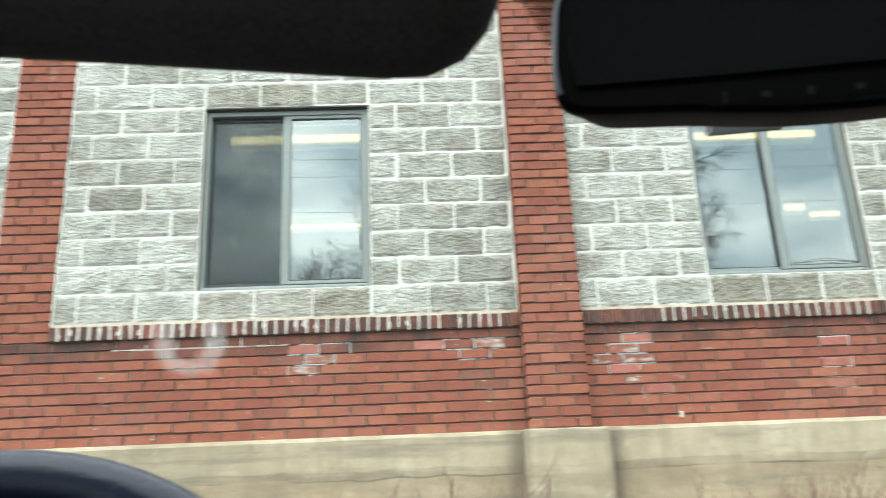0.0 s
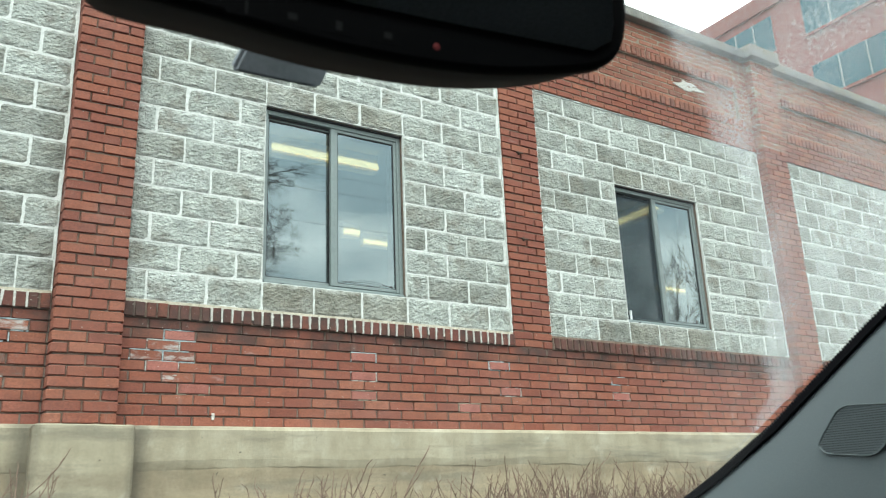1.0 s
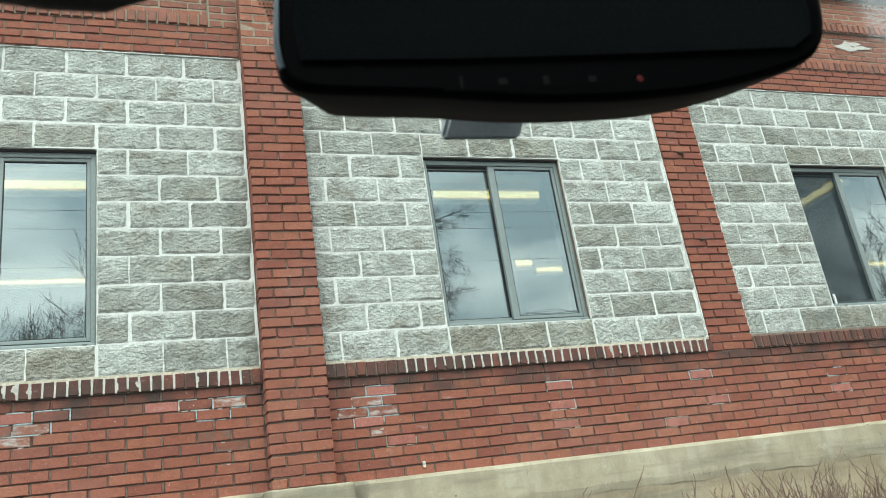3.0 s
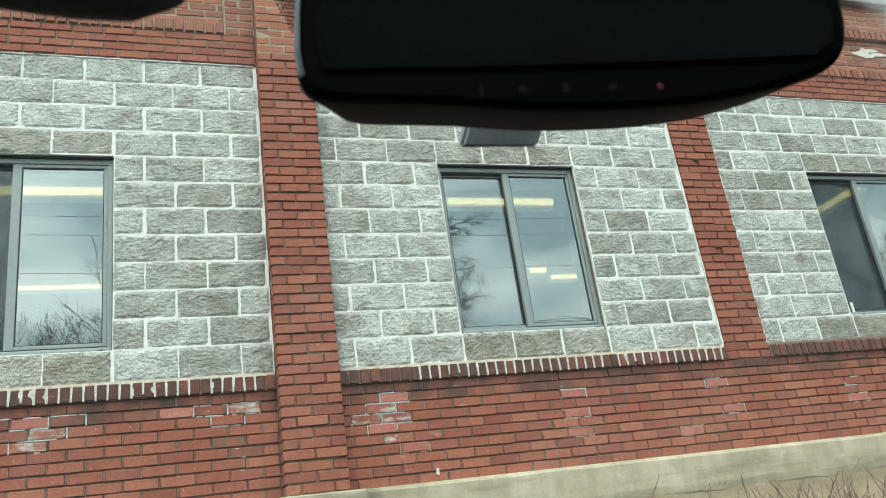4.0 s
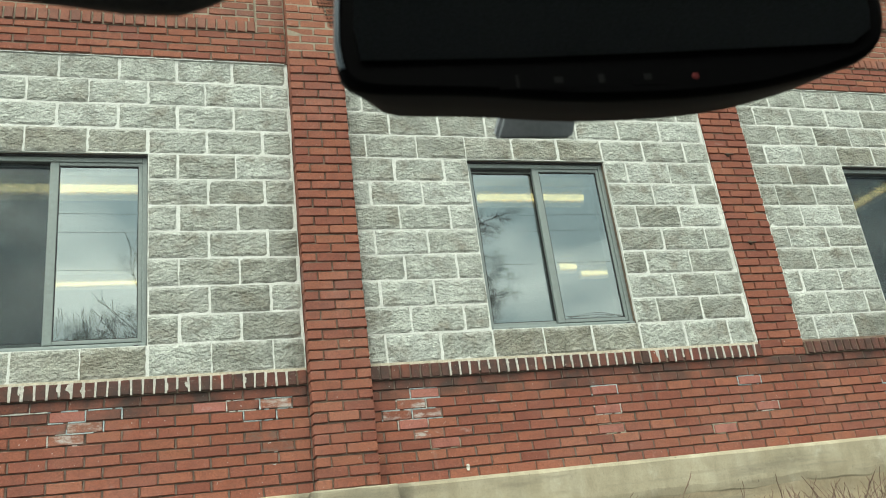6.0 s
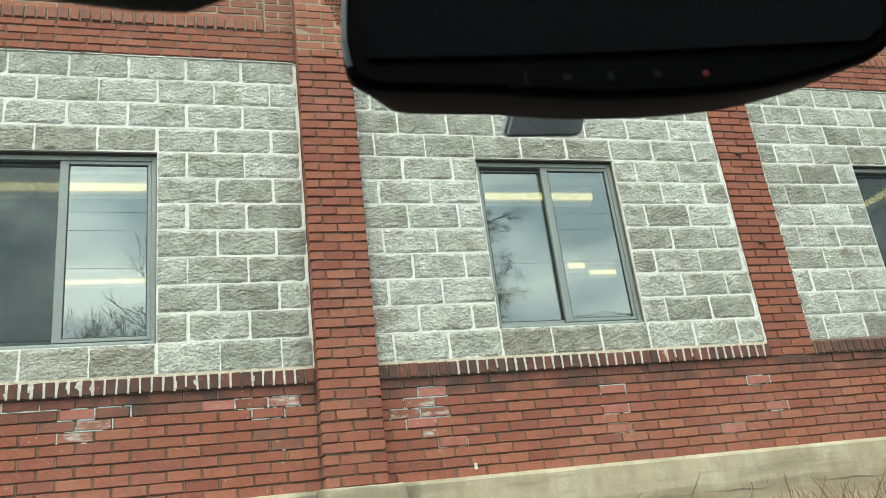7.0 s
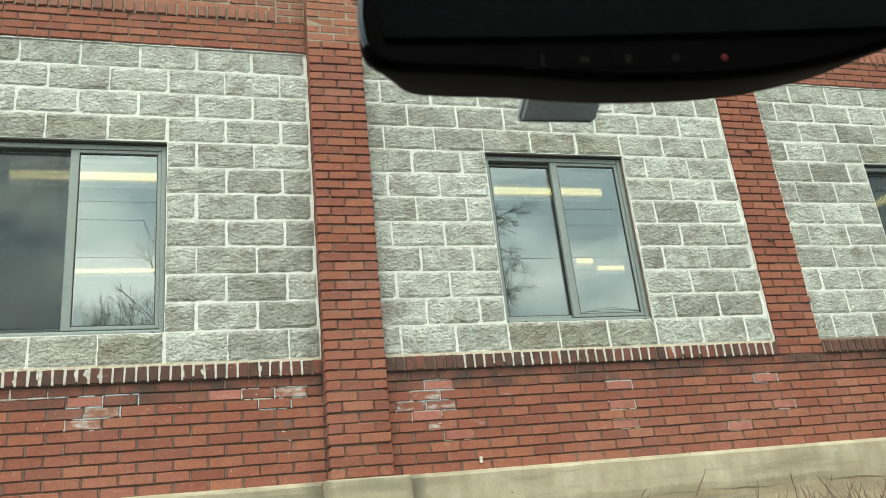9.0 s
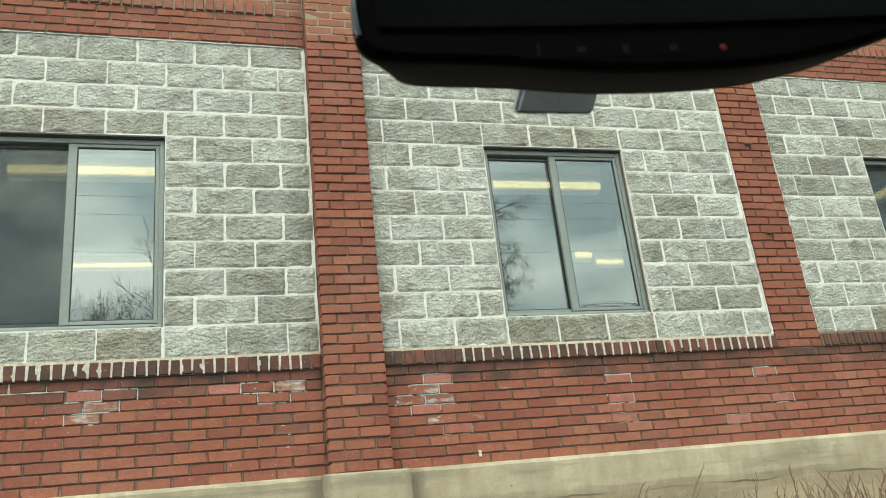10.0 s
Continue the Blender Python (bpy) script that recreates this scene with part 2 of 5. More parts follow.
M_CONCRETE = concrete_material("weathered_concrete", (0.35, 0.31, 0.215), (0.435, 0.39, 0.28), (0.49, 0.45, 0.34))
M_CONCRETE_OLD = concrete_material("stained_concrete", (0.31, 0.25, 0.16), (0.40, 0.33, 0.22), (0.46, 0.39, 0.275))
M_COPING = concrete_material("grey_coping", (0.15, 0.155, 0.155), (0.21, 0.215, 0.215), (0.29, 0.295, 0.29))


def plain(name, col, rough=0.5, metal=0.0, spec=0.4, grain=0.0, gscale=200, bump=0.0):
    m = Mat(name, rough, metal, spec)
    n = m.noise(gscale, 4, shift=False)
    c = col
    if grain:
        c = m.mix(1.0, m.mix(0.0, col, col), m.ramp(n, [(0.3, 1 - grain), (0.7, 1 + grain)]), "MULTIPLY")
    if bump:
        m.bump(n, bump, 0.002)
    return m.color(c)


M_ALU = plain("grey_aluminium", (0.20, 0.238, 0.229), 0.5, 0.25, 0.5, 0.08, 40)
M_GASKET = plain("black_gasket", (0.02, 0.022, 0.024), 0.7)
M_ROOM_WALL = plain("room_wall_paint", (0.30, 0.31, 0.29), 0.9, grain=0.05, gscale=8)
M_CEIL = plain("ceiling_tile", (0.42, 0.42, 0.40), 0.95, grain=0.06, gscale=60)
M_CARPET = plain("room_carpet", (0.10, 0.10, 0.11), 1.0, grain=0.2, gscale=120)
M_FIXTURE = plain("enamelled_fixture", (0.75, 0.72, 0.60), 0.5)
M_WHITE = plain("white_plastic", (0.75, 0.76, 0.74), 0.45)
M_PLUG = plain("chalky_plug", (0.52, 0.50, 0.45), 0.8, grain=0.3, gscale=90)
M_RUST = plain("rusty_iron", (0.10, 0.065, 0.045), 0.8, 0.3, grain=0.4, gscale=60)
M_BLACK = plain("black_plastic", (0.012, 0.013, 0.014), 0.6, 0, 0.3, 0.1, 300, 0.1)
M_BEZEL = plain("soft_black_bezel", (0.004, 0.0042, 0.0047), 0.7, 0, 0.02)
M_SHELL = plain("mirror_shell_plastic", (0.034, 0.0345, 0.035), 0.75, 0, 0.08)
M_MOUNT = plain("grey_sensor_cover", (0.15, 0.17, 0.185), 0.65, 0, 0.3, 0.1, 300, 0.1)
M_VISOR = plain("dark_visor_cloth", (0.06, 0.056, 0.054), 0.95, 0, 0.1, 0.2, 500, 0.2)
M_TRIM = plain("grey_pillar_trim", (0.115, 0.136, 0.14), 0.6, 0, 0.3, 0.05, 700, 0.15)
M_GRILLE = plain("dark_speaker_mesh", (0.112, 0.132, 0.136), 0.7, 0, 0.3)
M_HOLE = plain("shaded_mesh_hole", (0.045, 0.052, 0.055), 0.9, 0, 0.1)
M_LEATHER = plain("dark_leather", (0.006, 0.012, 0.03), 0.38, 0, 0.25, 0.15, 260, 0.25)
M_CABIN = plain("dark_cabin_cloth", (0.15, 0.157, 0.163), 0.95, 0, 0.15, 0.2, 300)
M_CARPAINT = plain("dark_car_paint", (0.03, 0.035, 0.045), 0.25, 0.3, 0.5)
M_TYRE = plain("tyre_rubber", (0.02, 0.02, 0.02), 0.85)
M_SEAL = plain("black_frit", (0.006, 0.006, 0.007), 0.9, 0, 0.05)
M_BARK = plain("grey_bark", (0.09, 0.082, 0.072), 0.95, 0, 0.2, 0.35, 30, 0.5)
M_TWIG = plain("bare_twig", (0.20, 0.135, 0.10), 0.9, 0, 0.2, 0.3, 40)
M_WIRE = plain("black_cable", (0.02, 0.02, 0.02), 0.6)
M_POLE = plain("weathered_pole", (0.12, 0.10, 0.08), 0.9, 0, 0.2, 0.3, 20)
M_FAR_BRICK = plain("far_red_brick", (0.215, 0.085, 0.07), 0.9, 0, 0.2, 0.07, 1.5)
M_FAR_GLASS = plain("teal_glass", (0.014, 0.08, 0.098), 0.35, 0.0, 0.25, 0.12, 0.5)


def ground_material(name, a, b, scale):
    m = Mat(name, 0.95, 0, 0.2)
    c = m.mix(m.ramp(m.noise(scale, 6, vec=m.pos), [(0.35, 0.0), (0.65, 1.0)]), a, b)
    c = m.mix(1.0, c, m.ramp(m.noise(0.6, 4, vec=m.pos), [(0.3, 0.75), (0.7, 1.2)]), "MULTIPLY")
    m.bump(m.noise(scale, 4, vec=m.pos), 0.6, 0.01)
    return m.color(c)


M_ASPHALT = ground_material("asphalt", (0.04, 0.04, 0.042), (0.07, 0.069, 0.066), 70)
M_MULCH = ground_material("bark_mulch", (0.05, 0.033, 0.022), (0.11, 0.075, 0.05), 45)


def emitter(name, col, power):
    m = bpy.data.materials.new(name)
    m.use_nodes = True
    b = m.node_tree.nodes["Principled BSDF"]
    b.inputs["Base Color"].default_value = (*col, 1)
    b.inputs["Emission Color"].default_value = (*col, 1)
    b.inputs["Emission Strength"].default_value = power
    return m


M_TUBE = emitter("lit_fluorescent_tube", (1.0, 0.72, 0.34), 2.3)
M_LENS = emitter("lit_lamp_lens", (1.0, 0.80, 0.50), 0.13)
M_LED = emitter("red_led", (0.10, 0.025, 0.025), 0.22)
M_LED.node_tree.nodes["Principled BSDF"].inputs["Specular IOR Level"].default_value = 0.0


def pane_material(name, tint, gloss, dust=0.0):
    """Clear glazing: straight-through light and a mirror-like reflection."""
    m = bpy.data.materials.new(name)
    m.use_nodes = True
    t = m.node_tree
    t.nodes.clear()
    out = t.nodes.new("ShaderNodeOutputMaterial")
    tr = t.nodes.new("ShaderNodeBsdfTransparent")
    tr.inputs["Color"].default_value = (*tint, 1)
    gl = t.nodes.new("ShaderNodeBsdfGlossy")
    gl.inputs["Roughness"].default_value = 0.0
    gl.inputs["Color"].default_value = (0.84, 0.95, 0.97, 1)
    mx = t.nodes.new("ShaderNodeMixShader")
    mx.inputs[0].default_value = gloss
    t.links.new(tr.outputs[0], mx.inputs[1])
    t.links.new(gl.outputs[0], mx.inputs[2])
    if dust:
        di = t.nodes.new("ShaderNodeBsdfTranslucent")
        di.inputs["Color"].default_value = (0.5, 0.5, 0.5, 1)
        md = t.nodes.new("ShaderNodeMixShader")
        md.inputs[0].default_value = dust
        t.links.new(mx.outputs[0], md.inputs[1])
        t.links.new(di.outputs[0], md.inputs[2])
        mx = md
    t.links.new(mx.outputs[0], out.inputs[0])
    return m


M_PANE = pane_material("window_glass", (0.50, 0.56, 0.54), 0.205)
M_WINDSHIELD = pane_material("windshield_glass", (0.95, 0.97, 0.96), 0.012, 0.009)


def veil_material(name, col, lo, hi, scale, p0, p1, stretch=None):
    """A thin, patchy film that scatters light and lets the rest through."""
    m = bpy.data.materials.new(name)
    m.use_nodes = True
    t = m.node_tree
    t.nodes.clear()
    out = t.nodes.new("ShaderNodeOutputMaterial")
    tr = t.nodes.new("ShaderNodeBsdfTransparent")
    di = t.nodes.new("ShaderNodeBsdfTranslucent")
    di.inputs["Color"].default_value = (*col, 1)
    mx = t.nodes.new("ShaderNodeMixShader")
    tc = t.nodes.new("ShaderNodeTexCoord")
    mp = t.nodes.new("ShaderNodeMapping")
    mp.inputs["Scale"].default_value = stretch or (1, 1, 1)
    n = t.nodes.new("ShaderNodeTexNoise")
    n.inputs["Scale"].default_value = scale
    n.inputs["Detail"].default_value = 7
    n.inputs["Roughness"].default_value = 0.68
    n.inputs["Distortion"].default_value = 0.0
    mr = t.nodes.new("ShaderNodeMapRange")
    mr.inputs["From Min"].default_value = p0
    mr.inputs["From Max"].default_value = p1
    mr.inputs["To Min"].default_value = lo
    mr.inputs["To Max"].default_value = hi
    t.links.new(tc.outputs["Object"], mp.inputs[0])
    t.links.new(mp.outputs[0], n.inputs["Vector"])
    t.links.new(n.outputs["Fac"], mr.inputs["Value"])
    at = t.nodes.new("ShaderNodeAttribute")
    at.attribute_name = "cover"
    ml = t.nodes.new("ShaderNodeMath")
    ml.operation = "MULTIPLY"
    t.links.new(mr.outputs[0], ml.inputs[0])
    t.links.new(at.outputs["Fac"], ml.inputs[1])
    t.links.new(ml.outputs[0], mx.inputs[0])
    t.links.new(tr.outputs[0], mx.inputs[1])
    t.links.new(di.outputs[0], mx.inputs[2])
    t.links.new(mx.outputs[0], out.inputs[0])
    return m


M_SMUDGE = veil_material("wiped_smudge", (0.50, 0.50, 0.50), 0.16, 0.40, 60, 0.35, 0.65)
M_DIRT = veil_material("dried_road_salt", (0.47, 0.48, 0.49), 0.10, 0.46, 560, 0.38, 0.64, (1, 0.65, 0.65))


def screen_material(name, col, cover):
    m = bpy.data.materials.new(name)
    m.use_nodes = True
    t = m.node_tree
    t.nodes.clear()
    out = t.nodes.new("ShaderNodeOutputMaterial")
    tr = t.nodes.new("ShaderNodeBsdfTransparent")
    di = t.nodes.new("ShaderNodeBsdfDiffuse")
    di.inputs["Color"].default_value = (*col, 1)
    mx = t.nodes.new("ShaderNodeMixShader")
    tc = t.nodes.new("ShaderNodeTexCoord")
    n = t.nodes.new("ShaderNodeTexNoise")
    n.inputs["Scale"].default_value = 7.0
    n.inputs["Detail"].default_value = 6
    n.inputs["Roughness"].default_value = 0.62
    n.inputs["Distortion"].default_value = 0.3
    mr = t.nodes.new("ShaderNodeMapRange")
    mr.inputs["From Min"].default_value = 0.35
    mr.inputs["From Max"].default_value = 0.68
    mr.inputs["To Min"].default_value = cover * 1.1
    mr.inputs["To Max"].default_value = cover * 0.88
    t.links.new(tc.outputs["Object"], n.inputs["Vector"])
    t.links.new(n.outputs["Fac"], mr.inputs["Value"])
    t.links.new(mr.outputs[0], mx.inputs[0])
    t.links.new(tr.outputs[0], mx.inputs[1])
    t.links.new(di.outputs[0], mx.inputs[2])
    t.links.new(mx.outputs[0], out.inputs[0])
    return m


M_SCREEN = screen_material("insect_screen_mesh", (0.026, 0.037, 0.044), 0.35)
mirror_mat = Mat("dimmed_mirror_glass", 0.03, 1.0)
M_MIRROR = mirror_mat.color((0.42, 0.46, 0.47))


# ---- mesh helpers ----
def mesh_of(name, bm, material):
    me = bpy.data.meshes.new(name)
    bm.to_mesh(me)
    bm.free()
    me.materials.append(material)
    return me


def thing(name, label, category="", kind="", group="", at=(0, 0, 0)):
    ob = new(name)
    ob.location = at
    return tagged(ob, label, category, group, kind)


def part(name, bm, material, parent, label=""):
    ob = new(name, mesh_of(name, bm, material))
    ob.parent = parent
    if label:
        tagged(ob, label)
    return ob


def solo(name, bm, material, label, category="", kind="", group=""):
    return tagged(new(name, mesh_of(name, bm, material)), label, category, group, kind)


def box(bm, x0, x1, y0, y1, z0, z1, bevel=0.0, seg=2):
    r = bmesh.ops.create_cube(bm, size=1.0, matrix=Matrix.Translation(((x0 + x1) / 2, (y0 + y1) / 2, (z0 + z1) / 2)) @ Matrix.Diagonal((abs(x1 - x0), abs(y1 - y0), abs(z1 - z0), 1)))
    if bevel:
        edges = {e for v in r["verts"] for e in v.link_edges}
        bmesh.ops.bevel(bm, geom=list(edges), offset=bevel, segments=seg, affect="EDGES", profile=0.6)
    return bm


def boxes(*specs, bevel=0.0):
    bm = bmesh.new()
    for s in specs:
        box(bm, *s, bevel=bevel)
    return bm


def tube_data(segments, sides=5):
    """Vertices and faces of tapered tubes given as (start, end, radius, radius)."""
    verts, faces = [], []
    for a, b, r0, r1 in segments:
        d = (b - a).normalized()
        u = d.orthogonal().normalized()
        w = d.cross(u)
        k = len(verts)
        for p, r in ((a, r0), (b, r1)):
            for j in range(sides):
                an = 2 * math.pi * j / sides
                verts.append(p + (u * math.cos(an) + w * math.sin(an)) * r)
        for j in range(sides):
            j2 = (j + 1) % sides
            faces.append((k + j, k + j2, k + sides + j2, k + sides + j))
    return verts, faces


def tube_mesh(name, segments, material, sides=5):
    v, f = tube_data(segments, sides)
    me = bpy.data.meshes.new(name)
    me.from_pydata(v, [], f)
    me.materials.append(material)
    for p in me.polygons:
        p.use_smooth = True
    return me


# ---- measures of the facade ----
SILL = 2.90            # window sill above the ground
BW, BH = 0.4064, 0.2032
COURSE, STRETCH = 0.071, 0.213
Z_PLINTH = SILL - 1.045
Z_ROWLOCK0, Z_ROWLOCK1 = SILL - 0.335, SILL - 0.232
Z_BLOCK0, Z_BLOCK1 = SILL - BH, SILL + 11 * BH
Z_RED1 = Z_BLOCK1 + 4 * 0.0675
Z_LOW_ROW1 = Z_RED1 + 0.105
Z_UP_ROW0, Z_UP_ROW1 = SILL + 3.01, SILL + 3.12
Z_COPE0, Z_COPE1 = SILL + 3.44, SILL + 3.56
Y_BASE, Y_PROUD = -0.024, -0.125
WIN_W, WIN_H = 3 * BW, 7 * BH
PILASTERS = [(-8.68, -8.25, True), (-5.03, -4.61, False), (-1.385, -0.96, True), (2.265, 2.695, False), (6.10, 6.53, True), (9.93, 10.35, False)]
PANELS = [(-8.25, -5.03, None), (-4.61, -1.385, -3.633), (-0.96, 2.265, 0.0), (2.695, 6.10, 3.69), (6.53, 9.93, None)]
X_END0, X_END1 = -8.68, 10.35
rng = random.Random(4)


# ---- ground ----
bm = bmesh.new()
box(bm, -900, 900, -900, 900, -0.3, 0.0)
solo("ground", bm, M_ASPHALT, "grey worn asphalt parking ground", "ground", "structure")
bm = boxes((X_END0, X_END1, -1.75, -0.14, -0.05, 0.05))
solo("planting_bed", bm, M_MULCH, "brown bark mulch bed along the wall", "planting bed", "structure")
bm = boxes((X_END0, X_END1, -1.90, -1.75, -0.1, 0.15), bevel=0.02)
solo("kerb", bm, M_CONCRETE, "pale concrete kerb beside the mulch bed", "kerb", "structure")

# ---- wall core with its window openings ----
bm = bmesh.new()
cuts = [w for _, _, w in PANELS if w is not None]
y0, y1 = 0.022, 0.30
box(bm, X_END0, X_END1, y0, y1, 0.0, SILL)
box(bm, X_END0, X_END1, y0, y1, SILL + WIN_H, Z_COPE0)
edge = X_END0
for w in cuts:
    box(bm, edge, w, y0, y1, SILL, SILL + WIN_H)
    edge = w + WIN_W
box(bm, edge, X_END1, y0, y1, SILL, SILL + WIN_H)
wall = solo("wall_north", bm, M_MORTAR_DARK, "masonry facade core of brick and block", "wall", "structure")

# ---- concrete base ----
bm = bmesh.new()
SPLIT = SILL - 1.325
loops = []
NB = 420
for i in range(NB + 1):
    x = X_END0 + (X_END1 - X_END0) * i / NB
    low = SPLIT + 0.022 * noise.noise((x * 1.3, 0.2, 5.0)) + 0.014 * noise.noise((x * 5.5, 1.2, 5.0)) + 0.008 * noise.noise((x * 17, 2.2, 5.0))
    wob = 0.004 * noise.noise((x * 3, 4.0, 1.0))
    lip = max(0.0, 0.0022 + 0.008 * noise.noise((x * 2.1, 7.0, 1.0)))
    prof = [(0.02, Z_PLINTH), (-0.112, Z_PLINTH - 0.001), (-0.122, Z_PLINTH - 0.005 + wob), (-0.136, Z_PLINTH - 0.028 + wob), (-0.137, low + 0.06), (-0.1285 - lip, low + 0.010), (-0.1265 - lip * 0.6, low), (0.02, low)]
    loops.append([bm.verts.new((x, y, z)) for y, z in prof])
for a, b in zip(loops, loops[1:]):
    for k in range(8):
        k2 = (k + 1) % 8
        bm.faces.new((a[k], a[k2], b[k2], b[k]))
bm.faces.new(loops[0][::-1])
bm.faces.new(loops[-1])
bmesh.ops.recalc_face_normals(bm, faces=bm.faces)
band = solo("concrete_base_band", bm, M_CONCRETE, "pale weathered concrete band under the brick", "concrete base", "structure")
bm = bmesh.new()
nx = 150
grid = []
for i in range(nx + 1):
    x = X_END0 + (X_END1 - X_END0) * i / nx
    row = []
    for j in range(9):
        z = (SPLIT + 0.012) * j / 8
        dz = 0.04 if j == 8 else 0
        row.append(bm.verts.new((x, -0.1285 + 0.005 * noise.noise((x * 2.2, z * 2.2, 0.7)), z + dz)))
    grid.append(row)
for i in range(nx):
    for j in range(8):
        bm.faces.new((grid[i][j], grid[i + 1][j], grid[i + 1][j + 1], grid[i][j + 1]))
back = [(bm.verts.new((X_END0, 0.02, 0)), bm.verts.new((X_END0, 0.02, SPLIT - 0.02))), (bm.verts.new((X_END1, 0.02, 0)), bm.verts.new((X_END1, 0.02, SPLIT - 0.02)))]
bm.faces.new((back[0][0], grid[0][0], grid[0][8], back[0][1]))
bm.faces.new((back[1][0], back[1][1], grid[nx][8], grid[nx][0]))
solo("concrete_base", bm, M_CONCRETE_OLD, "stained and cracked lower concrete foundation wall", "concrete base", "structure")
for x0, x1, proud in PILASTERS:
    if proud:
        bm = bmesh.new()
        box(bm, x0 - 0.06, x1 + 0.09, -0.235, -0.115, 0.0, Z_PLINTH - 0.006, bevel=0.024, seg=3)
        bmesh.ops.subdivide_edges(bm, edges=[e for e in bm.edges if e.calc_length() > 0.08], cuts=11, use_grid_fill=True)
        for v in bm.verts:
            v.co += Vector((noise.noise(v.co * 9), noise.noise(v.co * 11 + Vector((3, 1, 2))), noise.noise(v.co * 13))) * 0.007
        solo("pilaster_plinth", bm, M_CONCRETE, "weathered concrete plinth under the brick pilaster", "plinth", "structure")


# ---- masonry pieces ----
def brick_mesh(length, height, depth, key, seed, material, chip=0.0065):
    """One brick: worn wavy front edges, its front face at y = 0, centred in x and z."""
    r = random.Random(seed)
    bm = bmesh.new()
    a, b = length / 2, height / 2
    mids = (-0.34, 0.34) if length > 0.12 else ((0.0,) if length > 0.07 else ())
    turn = [(-1, -1)] + [(2 * m, -1) for m in mids] + [(1, -1), (1, 1)] + [(2 * m, 1) for m in reversed(mids)] + [(-1, 1)]
    n = len(turn)
    sway = [(r.uniform(-chip, chip) * 0.45, r.uniform(-chip, chip) * 0.30) for _ in turn]
    tilt = (r.uniform(-1, 1) * 0.0016, r.uniform(-1, 1) * 0.0016)
    rings = []
    for level, (y, ins, worn) in enumerate(((depth, 0.0, 0.0), (0.007, 0.0, 0.0008), (0.0, 0.0036, 0.0016))):
        ring = []
        for (sx, sz), (jx, jz) in zip(turn, sway):
            corner = abs(sx) == 1
            k = worn if corner else 0.0
            j = 0.0 if level == 0 else 1.0
            x = sx * a - math.copysign(ins + k, sx) * corner + jx * j
            z = sz * (b - ins - k) + jz * j
            dy = (tilt[0] * sx + tilt[1] * sz) if level == 2 else 0.0
            ring.append(bm.verts.new((x, y + dy, z)))
        rings.append(ring)
    for k in range(2):
        for j in range(n):
            j2 = (j + 1) % n
            bm.faces.new((rings[k][j], rings[k][j2], rings[k + 1][j2], rings[k + 1][j]))
    bm.faces.new(rings[2])
    bmesh.ops.recalc_face_normals(bm, faces=bm.faces)
    return mesh_of(key, bm, material)


BRICKS = {}


def brick(parent, x, y, z, length, height, material, name="brick", depth=0.04, sway=0.0028):
    """Lay one brick with its front face at y."""
    k = (round(length, 2), round(height, 3), depth, rng.randrange(6), material.name)
    if k not in BRICKS:
        BRICKS[k] = brick_mesh(k[0], k[1], depth, name, len(BRICKS), material)
    ob = new(name, BRICKS[k])
    ob.parent = parent
    sx = max(0.3, length / k[0])
    m = pose(x, y + rng.uniform(-sway, sway), z + rng.uniform(-1, 1) * sway * 0.7, rng.uniform(-0.5, 0.5), rng.uniform(-0.35, 0.35), rng.uniform(-0.5, 0.5))
    ob.matrix_basis = m @ Matrix.Diagonal((sx, 1, 1, 1))
    return ob


def running_course(parent, x0, x1, y, z, phase, material, length=STRETCH, height=0.0630, joint=0.0085, special=None, clip0=True, clip1=True, heads=None):
    """One course of stretchers from x0 to x1; phase is the middle of one brick. heads gathers the joints between them."""
    k = math.floor((x0 - phase) / length - 0.5)
    while True:
        c = phase + k * length
        a, b = c - length / 2, c + length / 2
        k += 1
        if a >= x1 - 0.015 or (not clip1 and c >= x1):
            break
        if not clip0 and c < x0:
            continue
        a, b = (max(a, x0) if clip0 else a), (min(b, x1) if clip1 else b)
        if b - a < 0.035:
            continue
        mat = special(c, z) if special else None
        if heads is not None:
            heads.append((b, z))
        brick(parent, (a + b) / 2, y, z, b - a - joint, height, mat or material)


# ---- lower brick wall, bay by bay ----
PHASE = {0: -2.88 + 0.1065, 1: -2.88 + 0.1065, 2: 0.81, 3: 0.81, 4: 0.81}
PINK = [(-2.045, -0.441), (0.81, -0.797), (-0.443, -0.797), (0.81, -0.44), (-2.88, -0.441), (1.77, -0.867), (2.14, -0.513), (2.196, -0.725), (3.42, -0.725), (3.08, -0.69), (0.81, -0.513), (0.81, -0.655), (-0.574, -0.441), (-0.681, -0.654)]


MARKED = [(-2.88, -0.583, M_BRICK_LIMED), (-2.77, -0.512, M_BRICK_LIMED), (-2.98, -0.512, M_BRICK_GREYED), (-2.88, -0.654, M_BRICK_GREYED), (-1.66, -0.654, M_BRICK_GREYED), (-1.66, -0.725, M_BRICK_GREYED), (-1.60, -0.441, M_BRICK_LIMED), (-0.681, -0.512, M_BRICK_LIMED), (-0.788, -0.583, M_BRICK_LIMED), (-0.574, -0.583, M_BRICK_LIMED), (-0.60, -0.725, M_BRICK_LIMED)]


def pink_here(x, z):
    for px, pz in PINK:
        if abs(px - x) < 0.1 and abs(SILL + pz - z) < 0.03:
            return M_BRICK_PINK
    for px, pz, mat in MARKED:
        if abs(px - x) < 0.1 and abs(SILL + pz - z) < 0.035:
            return mat
    return None


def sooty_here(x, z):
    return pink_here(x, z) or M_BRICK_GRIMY


